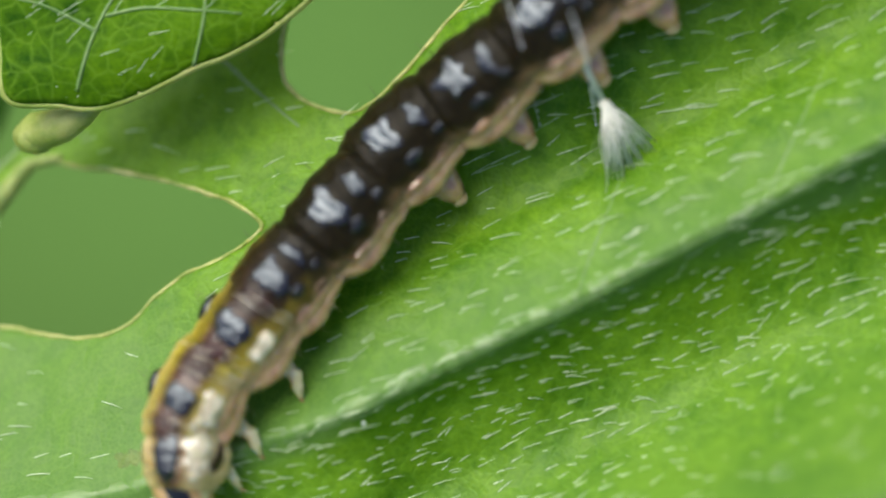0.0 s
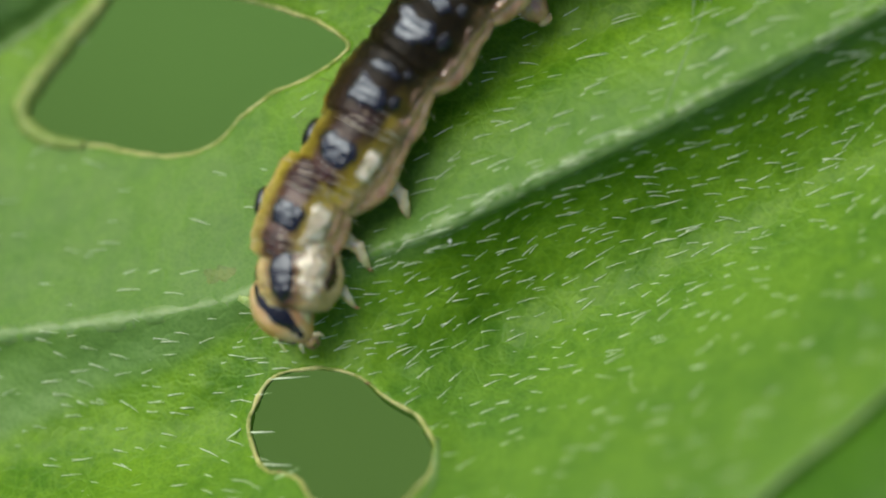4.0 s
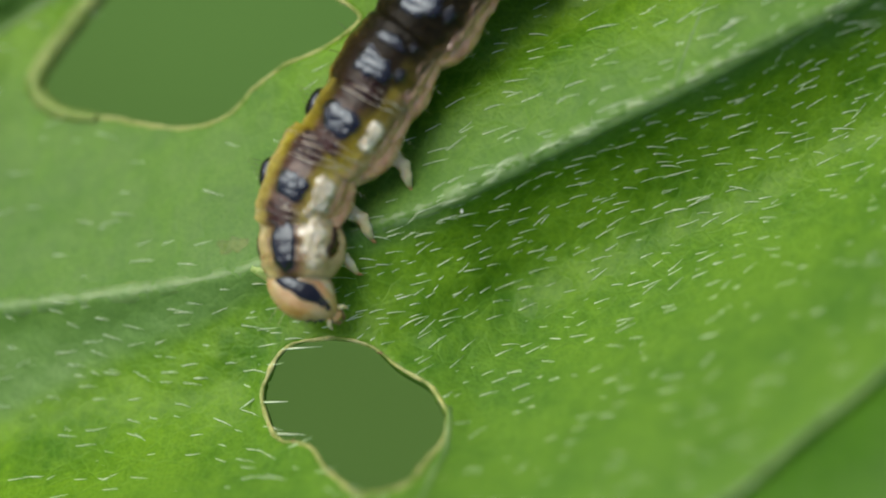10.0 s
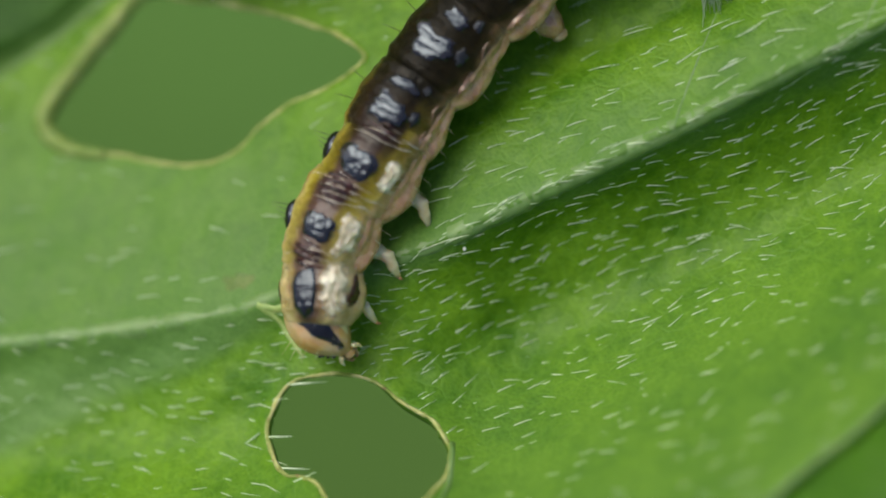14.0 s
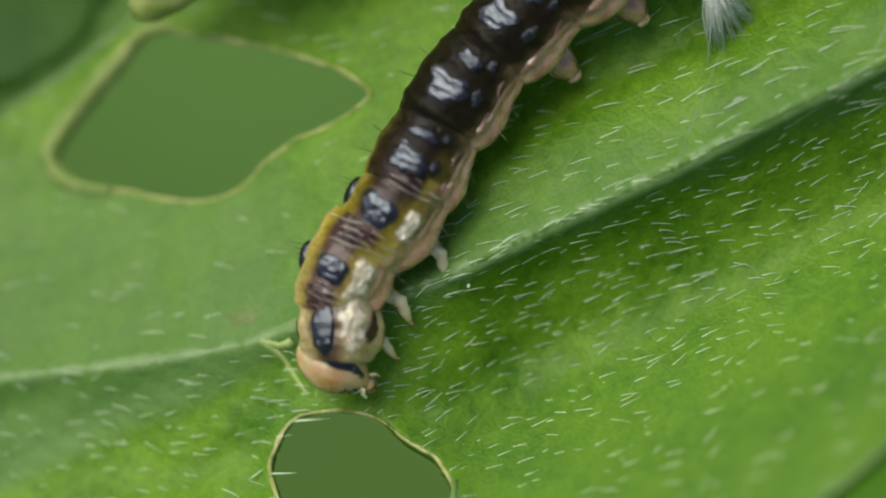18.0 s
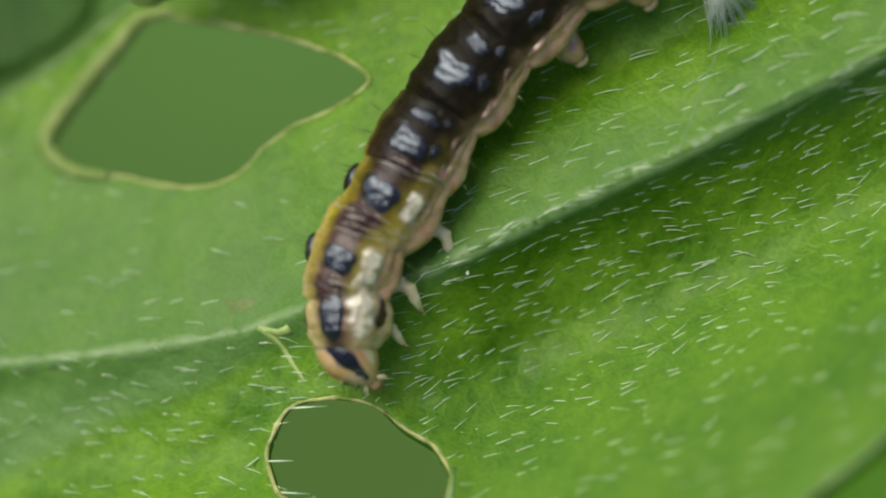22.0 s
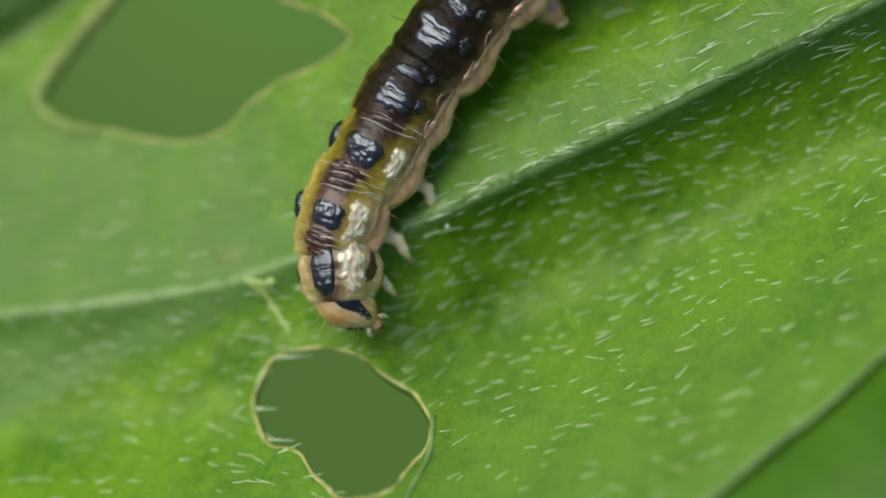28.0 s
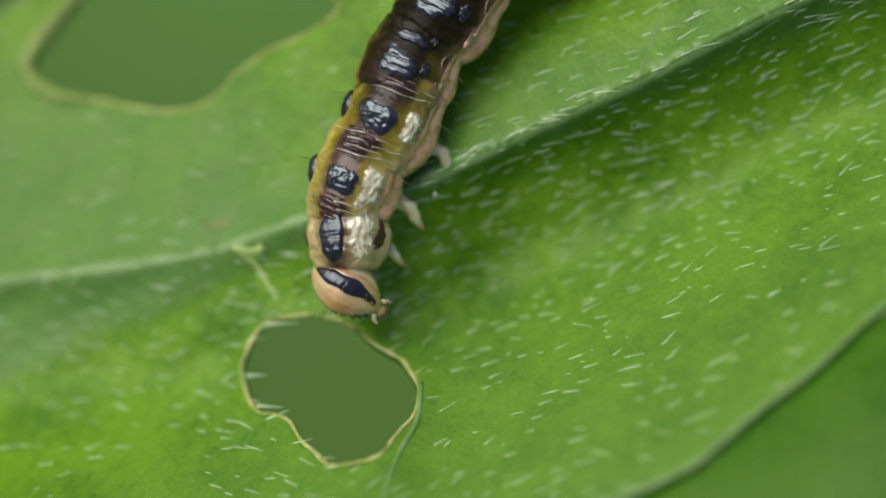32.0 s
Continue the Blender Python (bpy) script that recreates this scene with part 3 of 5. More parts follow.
# ---- leaf hairs: stiff, pale, lying up and to the right ----
def hairs(gap, box, seed, length, tall, ok):
    rng = np.random.default_rng(seed)
    bm = bmesh.new()
    gx, gy = np.meshgrid(np.arange(box[0], box[2], gap * 1.25), np.arange(box[1], box[3], gap * 0.8))
    gx[::2] += gap * 0.6
    px, py = (gx + rng.uniform(-0.75, 0.75, gx.shape) * gap).ravel(), (gy + rng.uniform(-0.6, 0.6, gx.shape) * gap).ravel()
    pick = np.nonzero(ok(px, py, rng))[0]
    ang = radians(5) + radians(19) * smoothstep((px[pick] + 4) / 4.5) + rng.normal(0, 0.16, len(pick)) + 0.13 * np.sin(px[pick] * 0.7 + py[pick])
    px, py = px[pick], py[pick]
    ang = ang + 0.25 * np.exp(-((px + 0.3) ** 2 + (py + 2.0) ** 2) / 2.5)
    z0 = leaf_z(px, py)
    slopes = (leaf_z(px + np.cos(ang) * 0.2, py + np.sin(ang) * 0.2) - z0) / 0.2
    for x, y, z, a, slope in zip(px, py, z0, ang, slopes):
        size = length * (rng.uniform(0.3, 0.6) if rng.random() < 0.3 else rng.uniform(0.65, 1.3))
        w = Vector((math.cos(a), math.sin(a), 0))
        up = tall * rng.uniform(0.5, 1.4)
        base = Vector((x, y, z - 0.02))
        bend = rng.normal(-0.10, 0.09) * size
        side = Vector((-w.y, w.x, 0))
        pts = [base + w * size * t + Vector((0, 0, slope * size * t + up * h * size)) + side * bend * (t * t) for t, h in ((0, 0), (0.22, 0.7), (0.6, 1.0), (1.0, 1.05))]
        wide = rng.uniform(0.75, 1.1)
        tube(bm, pts, [0.0125 * wide, 0.0105 * wide, 0.008 * wide, 0.003], 4)
    return bm


blocked = [loop_bitten, loop_large, loop_far]


def free(x, y):
    ok = inside(x, y, loop_out[::4])
    for h in blocked:
        ok &= ~inside(x, y, h[::2])
    return ok


def right_half(x, y, rng):
    d = rib_side(x, y)
    return (d > 0.1) & (rng.random(len(x)) < np.where(d < 2.2, 0.95, np.where(d < 4.0, 0.75, 0.42)) * np.where(x < -4, 0.5, 1.0)) & free(x, y)


def left_half(x, y, rng):
    return (rib_side(x, y) <= -0.05) & free(x, y) & (rng.random(len(x)) < np.where(x > -0.5, 0.95, 0.32))


def rib_top(x, y, rng):
    return (abs(rib_side(x, y)) < 0.14) & (rng.random(len(x)) < 0.8)


tagged(part("hairs", hairs(0.30, (-12, -7.5, 11.5, 8), 31, 0.37, 0.17, right_half), HAIR, leaf, "short stiff white hairs"), kind="stuff")
tagged(part("hairs", hairs(0.44, (-12, -2.5, 11.5, 11.5), 32, 0.50, 0.14, left_half), HAIR, leaf, "short stiff white hairs"), kind="stuff")
tagged(part("hairs", hairs(0.22, (-0.5, -0.6, 11, 6), 33, 0.50, 0.10, rib_top), HAIR, leaf, "white hairs along the midrib"), kind="stuff")
# single hairs that reach out over the eaten hole
for x, y, a, size in ((-3.62, -3.66, 2, 0.55), (-3.35, -4.22, -2, 0.65), (-3.2, -2.62, 4, 0.8), (-3.0, -4.45, 24, 0.5), (-3.75, -3.6, 215, 0.35)):
    bm = bmesh.new()
    w = Vector((math.cos(radians(a)), math.sin(radians(a)), 0))
    p = on_leaf(x, y, 0.0)
    tube(bm, [p, p + w * size * 0.5 + Vector((0, 0, 0.06)), p + w * size + Vector((0, 0, 0.05))], [0.022, 0.017, 0.006], 5)
    part("hair", bm, HAIR, leaf, "white hair over the hole")

# ---- a younger leaf lying over the far edge ----
young = tagged(new("young_leaf"), "bright green veined young leaf with yellow edge", "leaf")
YOUNG_OUT = [(-6.71, 8.49), (-6.69, 7.36), (-6.57, 6.50), (-5.59, 6.37), (-4.57, 6.34), (-3.03, 6.99), (-2.04, 7.39), (-1.17, 7.94), (-0.30, 8.69), (0.31, 9.93), (-0.17, 11.64), (-2.35, 12.96), (-5.22, 12.21), (-6.45, 10.31)]
loop_young = ragged(smooth_loop(YOUNG_OUT, 0.05), 0.015, 41)


def young_z(x, y):
    x, y = np.asarray(x, float), np.asarray(y, float)
    edge = (y - 6.30) - 0.42 * np.maximum(x + 4.30, 0)
    return -0.70 + 0.10 * (x + 4) + 0.45 * (1 - np.exp(-np.maximum(edge, 0) / 0.8)) + 0.05 * np.sin(2.3 * x + y) + 0.04 * np.sin(3.1 * y - x)


young_blade = part("blade", sheet(bmesh.new(), loop_young, (), 0.1, young_z), LEAF_YOUNG, young)
thicken(young_blade, 0.2)
bm = bmesh.new()
tube(bm, [(x, y, float(young_z(x, y)) - 0.08) for x, y in loop_young], [0.085] * len(loop_young), 8, closed=True)
part("leaf_margin", bm, YELLOW_EDGE, young, "yellow-green rolled margin")
for pts in ([(-5.19, 6.61), (-4.81, 7.76), (-4.24, 8.71), (-3.09, 9.95), (-1.77, 11.27)],
            [(-4.81, 7.76), (-5.77, 8.24), (-6.44, 8.42)],
            [(-4.62, 8.05), (-3.86, 8.19), (-3.01, 8.13), (-1.96, 8.05)],
            [(-4.24, 8.71), (-4.99, 9.37), (-5.86, 9.76)],
            [(-2.71, 10.14), (-1.96, 9.56), (-1.01, 9.09)],
            [(-2.91, 7.08), (-2.71, 7.85), (-2.63, 8.71)]):
    line = smooth_loop(pts, 0.1, closed=False)
    bm = bmesh.new()
    tube(bm, [(x, y, float(young_z(x, y)) + 0.0) for x, y in line], [0.04 - 0.02 * k / len(line) for k in range(len(line))], 6)
    part("vein", bm, VEIN, young, "pale vein")
rng = np.random.default_rng(44)
bm = bmesh.new()
made = 0
while made < 70:
    x, y = rng.uniform(-7, 0), rng.uniform(6.2, 12)
    if inside(np.array([x]), np.array([y]), loop_young)[0]:
        made += 1
        a = radians(35) + rng.normal(0, 0.16)
        s = rng.uniform(0.35, 0.9)
        p = Vector((x, y, float(young_z(x, y))))
        w = Vector((math.cos(a), math.sin(a), 0.1))
        tube(bm, [p, p + w * s * 0.5 + Vector((0, 0, 0.05)), p + w * s], [0.008, 0.006, 0.003], 4)
tagged(part("hairs", bm, HAIR, young, "short white hairs"), kind="stuff")
# swollen yellow stub where its stalk meets the eaten leaf
bm = bmesh.new()
tube(bm, [(-6.5, 5.85, -2.45), (-6.15, 6.0, -2.2), (-5.60, 6.08, -1.7), (-5.2, 6.25, -1.5), (-4.9, 6.5, -1.4), (-4.7, 6.8, -1.3), (-4.5, 7.1, -1.25)], [0.30, 0.42, 0.36, 0.26, 0.20, 0.16, 0.12], 12)
ball(bm, (-6.2, 5.9, -2.2), (0.42, 0.38, 0.32), 8, 12)
part("stalk", bm, YELLOW_EDGE, young, "swollen yellow-green stub")

# ---- a leaf underneath, its shade painted in as a darker green ----
lower = tagged(new("lower_leaf"), "green leaf hanging below, painted darker for shade, out of focus", "leaf")
LOW_OUT = [(-2.90, -9.65), (0.49, -6.76), (3.43, -5.10), (6.92, -2.17), (11.42, 0.99), (16.79, 0.99), (19.23, -5.77), (14.43, -13.47), (3.86, -14.46)]
loop_low = smooth_loop(LOW_OUT, 0.2)
low_blade = part("blade", sheet(bmesh.new(), loop_low, (), 0.35, lambda x, y: leaf_z(x, y) - 0.3 + 0.008 * np.sin(0.9 * x - y)), LEAF_LOW, lower)
thicken(low_blade, 0.25)
bm = bmesh.new()
tube(bm, [on_leaf(x, y, -0.4) for x, y in ((5, -10.5), (8, -8), (11, -5.5), (14, -3.5), (17, -1.5))], [0.3, 0.28, 0.25, 0.2, 0.1], 8)
part("midrib", bm, VEIN, lower, "pale midrib")
# one more leaf below; its dark skin colour carries the shade
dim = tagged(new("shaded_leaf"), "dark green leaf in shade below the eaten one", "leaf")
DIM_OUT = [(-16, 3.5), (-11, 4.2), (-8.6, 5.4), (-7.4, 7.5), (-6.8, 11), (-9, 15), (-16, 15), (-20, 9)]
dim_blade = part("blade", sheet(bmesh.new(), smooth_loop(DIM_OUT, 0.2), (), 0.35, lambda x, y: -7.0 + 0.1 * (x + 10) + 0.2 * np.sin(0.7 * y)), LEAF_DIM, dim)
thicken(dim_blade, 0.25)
bm = bmesh.new()
tube(bm, [(-19, 8, -7.9), (-14, 9, -7.4), (-10.5, 10, -7.0), (-8, 12.5, -6.6)], [0.3, 0.26, 0.2, 0.1], 8)
part("midrib", bm, VEIN, dim, "pale midrib")

# ---- silk: a thread bundle that fans out on the leaf, and beaded threads ----
silk = tagged(new("silk_tuft"), "white silk threads fanned out on the leaf", "silk")
rng = np.random.default_rng(51)
bm = bmesh.new()
neck = Vector((4.96, 6.17, 0.75))
top = Vector((3.34, 9.32, 2.2))
for k in range(16):
    o = Vector(rng.normal(0, 0.022, 3))
    bm = bmesh.new()
    tube(bm, [top + o * 0.5, (top + neck) / 2 + o + Vector((-0.03, -0.03, 0)), neck + o * 1.2], [0.010, 0.012, 0.012], 5)
    part("thread", bm, SILK, silk)
for k in range(85):
    f = rng.random()
    end = Vector((5.05 + 0.98 * f + rng.normal(0, 0.05), 4.78 + 0.62 * f + rng.normal(0, 0.14), 0))
    end = on_leaf(end.x, end.y, 0.02)
    bm = bmesh.new()
    mid = neck.lerp(end, 0.5) + Vector((rng.normal(0, 0.04), rng.normal(0, 0.04), 0.10))
    tube(bm, [neck + Vector(rng.normal(0, 0.03, 3)), mid, end], [0.010, 0.010, 0.007], 4)
    part("thread", bm, SILK, silk)
for ends in (((3.01, 8.09), (3.37, 7.06), (3.82, 5.87)), ((4.2, 7.59), (4.55, 6.75), (4.93, 5.87))):
    strand = tagged(new("silk_strand"), "thin silk strand beaded with tiny pale droplets", "silk", "beaded silk strands")
    a, b, c = (on_leaf(x, y, h) for (x, y), h in zip(ends, (2.6, 2.1, 0.05)))
    bm = bmesh.new()
    tube(bm, [a, b, c], [0.005, 0.005, 0.005], 5)
    part("thread", bm, SILK, strand)
    for k in range(22):
        t = k / 21
        p = a.lerp(b, t * 2) if t < 0.5 else b.lerp(c, t * 2 - 1)
        bm = bmesh.new()
        s = rng.uniform(0.014, 0.036)
        ball(bm, p, (s, s, s), 5, 6)
        part("droplet", bm, DEW, strand)

# ---- a white crumb by the midrib ----
bm = bmesh.new()
ball(bm, on_leaf(0.36, 0.10, 0.03), (0.035, 0.05, 0.035), 6, 8)
tagged(finish("leaf_crumb", bm, CRUMB), "tiny white crumb on the leaf", "crumb")


# ---- the caterpillar: rigid rings of skin, head first ----
def ring_radius(v, theta, r, kind, seed):
    """Radius at v (-1 tail end to 1 head end) and angle theta from the back."""
    body = (1 - abs(v) ** 4 * 0.12)
    fold = math.sin((v + 0.05) * math.pi)
    lobes = 0.035 * math.cos(v * math.pi) + 0.028 * math.cos(v * 3 * math.pi + 0.4) * (1 if kind != "head" else 0)
    c = math.cos(theta)
    side = math.exp(-((abs(theta) - 1.75) / 0.30) ** 2) * (0.45 if theta > 0 else 1.0)
    crease = -0.05 * math.exp(-((abs(theta) - 1.38) / 0.12) ** 2)
    belly = -0.10 * max(0.0, -c - 0.55)
    wrinkle = 0.020 * math.sin(v * 21 + 1.3 * math.sin(theta * 2 + seed)) * min(1.0, max(0.0, (abs(v) - 0.35) * 5)) * max(0.0, c + 0.3)
    n = 0.03 * (1 - v ** 4) * noise.noise(Vector((math.cos(theta) * 1.6, math.sin(theta) * 1.6, v * 1.7 + seed * 3.1)))
    return r * (body + (0.045 * max(0.0, math.sin(theta))) + lobes * (0.4 + 0.6 * max(c, 0)) + (0.13 + 0.08 * fold) * side * (1 - v * v * 0.75) + crease + belly + wrinkle + n)


def narrow(r, taper, v):
    """A ring's radius, falling towards its head end."""
    return r * (1 - taper * max(0.0, (v + 1) / 2) ** 2.2)


def ring_mesh(length, r, kind, seed, taper=0.0):
    bm = bmesh.new()
    rows, sides = 30, 48
    rings = []
    for i in range(rows + 1):
        v = -1 + 2 * i / rows
        rr = narrow(r, taper, v)
        rings.append([bm.verts.new((math.sin(th) * (q := ring_radius(v, th, rr, kind, seed)), v * length / 2, math.cos(th) * q * 0.94))
                      for th in ((k + 0.5) * math.tau / sides - math.pi for k in range(sides))])
    for a, b in zip(rings, rings[1:]):
        for k in range(sides):
            bm.faces.new((a[k], a[(k + 1) % sides], b[(k + 1) % sides], b[k]))
    for ring, y in ((rings[0][::-1], -length * 0.54), (rings[-1], length * 0.60)):
        c = bm.verts.new((0, y, 0))
        for k in range(sides):
            bm.faces.new((ring[k], ring[(k + 1) % sides], c))
    return bm


def patch(ring, th0, v0, wide, long, lift, ragged_edge=0.12, seed=0, flat=0.0, grooves=(), arch=0.0, crest=0.0, square=0.0, ridges=0, deep=0.0, lumps=0.0):
    """A shield on the skin round angle th0 and place v0; wide in radians, long in ring lengths; thickest in its middle.
    square: how far its outline keeps corners; ridges: folds across it, so deep; lumps: height of small beads."""
    length, r, kind, s, taper = ring
    bm = bmesh.new()
    fade = bm.verts.layers.float.new("fade")
    grid = 16
    rows = []
    for i in range(-grid, grid + 1):
        row = []
        for j in range(-grid, grid + 1):
            a, b = i / grid, j / grid
            # square to round
            u, w = a * math.sqrt(1 - b * b / 2), b * math.sqrt(1 - a * a / 2)
            rad = math.hypot(u, w)
            u, w = u + (a - u) * square, w + (b - w) * square
            at = math.atan2(w, u)
            edge = 1 + ragged_edge * (noise.noise(Vector((math.cos(at) * 1.5, math.sin(at) * 1.5, seed * 2.7))) * 1.6)
            th, v = th0 + u * wide * edge, v0 + w * long * edge
            v = max(-1.0, min(1.0, v))
            q = ring_radius(v, th, narrow(r, taper, v), kind, s)
            h = lift * (1 - rad ** 4) - 0.02 * rad ** 6 + 0.018 * noise.noise(Vector((u * 2.5 + seed, w * 6, seed))) + 0.010 * noise.noise(Vector((u * 7 + seed, w * 13, seed)))
            if flat:
                h = lift * (1 - rad ** 6) - 0.02 * rad ** 8 + 0.006 * noise.noise(Vector((u * 3 + seed, w * 5, seed)))
                h -= arch * (w - crest) ** 2
                for g, deep in grooves:
                    h -= deep * math.exp(-((w - g - 0.10 * u - 0.12 * noise.noise(Vector((u * 2, seed, g * 5)))) / 0.07) ** 2) * (1 - rad ** 2)
            if ridges:
                h += deep * (1 - rad ** 4) * math.sin(ridges * math.pi * w + 1.6 * noise.noise(Vector((u * 1.6, seed, w))) + 0.5 * u)
            if lumps:
                h += lumps * (1 - rad ** 4) * noise.noise(Vector((u * 5 + seed, w * 6, seed * 0.7)))
            x, z = math.sin(th) * (q + h), math.cos(th) * (q * 0.94 + h)
            if flat:
                top = ring_radius(v0, th0, narrow(r, taper, v0), kind, s)
                z += flat * (1 - rad ** 8) * (math.cos(th0) * (top * 0.94 + h) - z - math.tan(th0) * (x - math.sin(th0) * top))
            row.append(bm.verts.new((x, v * length / 2, z)))
            row[-1][fade] = (1 - rad) * 0.5
        rows.append(row)
    for a, b in zip(rows, rows[1:]):
        for k in range(len(a) - 1):
            bm.faces.new((a[k], a[k + 1], b[k + 1], b[k]))
    return bm


def limb(points, radii, sides=10):
    bm = bmesh.new()
    tube(bm, points, radii, sides)
    bmesh.ops.subdivide_edges(bm, edges=[e for e in bm.edges if e.calc_length() > 0.12], cuts=1, use_grid_fill=True, smooth=0.6)
    return bm


def bristle(parent, base, way, size, mat=BRISTLE, r=0.008):
    bm = bmesh.new()
    b, w = Vector(base), Vector(way).normalized()
    tube(bm, [b - w * 0.03, b + w * size * 0.6, b + w * size + Vector((0, 0, -0.03))], [r, r * 0.7, r * 0.25], 4)
    part("bristle", bm, mat, parent)


caterpillar = tagged(new("caterpillar"), "glossy dark caterpillar with straw head, creeping on leaf", "caterpillar")
HOME = on_leaf(-1.0, 2.2)
caterpillar.location = HOME * MM
RINGS = {}


def surface(ring, th, v, out=0.0):
    length, r, kind, s, taper = ring
    q = ring_radius(v, th, narrow(r, taper, v), kind, s) + out
    return Vector((math.sin(th) * q, v * length / 2, math.cos(th) * q * 0.94))


def body_ring(name, key, length, r, skin, seed, label, taper=0.0):
    ring = (length, r, "ring", seed, taper)
    ob = part(name, ring_mesh(length, r, "ring", seed, taper), skin, caterpillar, label)
    RINGS[key] = ob
    return ob, ring


def leg(owner, side, root, knee, foot, thick):
    if side > 0:
        knee, foot = (knee[0] * 0.75, knee[1], knee[2]), (foot[0] * 0.66, foot[1], foot[2])
    ends = [Vector((side * p[0], p[1], p[2])) for p in (root, knee, foot)]
    hip, bend = ends[0].lerp(ends[1], 0.45), ends[1].lerp(ends[2], 0.5) + Vector((0, 0, 0.05))
    bm = limb([ends[0], hip, ends[0].lerp(ends[1], 0.8), ends[1], ends[1].lerp(ends[2], 0.22) + Vector((0, 0, 0.03)), bend, ends[1].lerp(ends[2], 0.74) + Vector((0, 0, 0.03)), ends[2]],
              [thick * 1.6, thick * 1.35, thick * 0.98, thick * 1.12, thick * 0.86, thick * 0.92, thick * 0.66, thick * 0.44], 12)
    part("leg", bm, LIMB, owner, "glassy pale jointed leg")
    bm = bmesh.new()
    tube(bm, [(side * foot[0], foot[1], foot[2] + 0.01), (side * (foot[0] + 0.06), foot[1] + 0.03, foot[2] - 0.01), (side * (foot[0] + 0.11), foot[1] + 0.03, foot[2] - 0.05)], [thick * 0.4, thick * 0.26, 0.008], 6)
    part("claw", bm, CLAW, owner, "amber claw")


def crease(owner, ring, v, th0, th1, thick, seed, mat=GLAZE):
    """A thin wet skin crease across the back; a pale mat paints its glint."""
    bm = bmesh.new()
    pts = [surface(ring, th0 + (th1 - th0) * q / 14, max(-1, min(1, v + 0.015 * math.sin(q * 0.5 + seed) + 0.04 * (q - 7) / 7)), 0.004) for q in range(15)]
    tube(bm, pts, [0.68 * thick * math.sin(math.pi * (q + 0.6) / 15.2) for q in range(15)], 6)
    part("skin_crease", bm, mat, owner, "thin shiny crease")


# thorax, first ring: black shield halves on a cream collar
ob, ring = body_ring("thorax_ring", "T1", 1.40, 0.79, SKIN_PALE, 1, "straw-coloured collar ring", 0.10)
part("black_shield", patch(ring, 0.16, 0.10, 0.34, 0.86, 0.03, 0.08, seed=1, square=0.6, flat=0.6, grooves=((-0.62, 0.03), (0.50, 0.02)), arch=0.05, crest=0.25), BLACK, ob, "black shiny shield")
part("cream_shield", patch(ring, -0.60, 0.06, 0.48, 0.90, 0.035, 0.15, seed=2, square=0.4, lumps=0.035), CREAM, ob, "cream shield with painted highlight")
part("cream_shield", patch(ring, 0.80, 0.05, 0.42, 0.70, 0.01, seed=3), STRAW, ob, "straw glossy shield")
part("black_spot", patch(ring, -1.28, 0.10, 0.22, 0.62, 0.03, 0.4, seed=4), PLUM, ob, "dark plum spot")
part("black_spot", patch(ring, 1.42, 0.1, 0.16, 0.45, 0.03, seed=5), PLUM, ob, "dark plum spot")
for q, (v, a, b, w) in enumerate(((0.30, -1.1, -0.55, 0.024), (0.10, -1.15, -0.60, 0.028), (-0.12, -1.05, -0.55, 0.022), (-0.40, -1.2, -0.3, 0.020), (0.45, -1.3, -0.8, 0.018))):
    crease(ob, ring, v, a, b, w, q * 2, PALE_GLINT)
for s in (-1, 1):
    leg(ob, s, (0.40, 0.15, -0.40), (0.76, 0.26, -0.52), (0.94, 0.54, -0.72), 0.11)
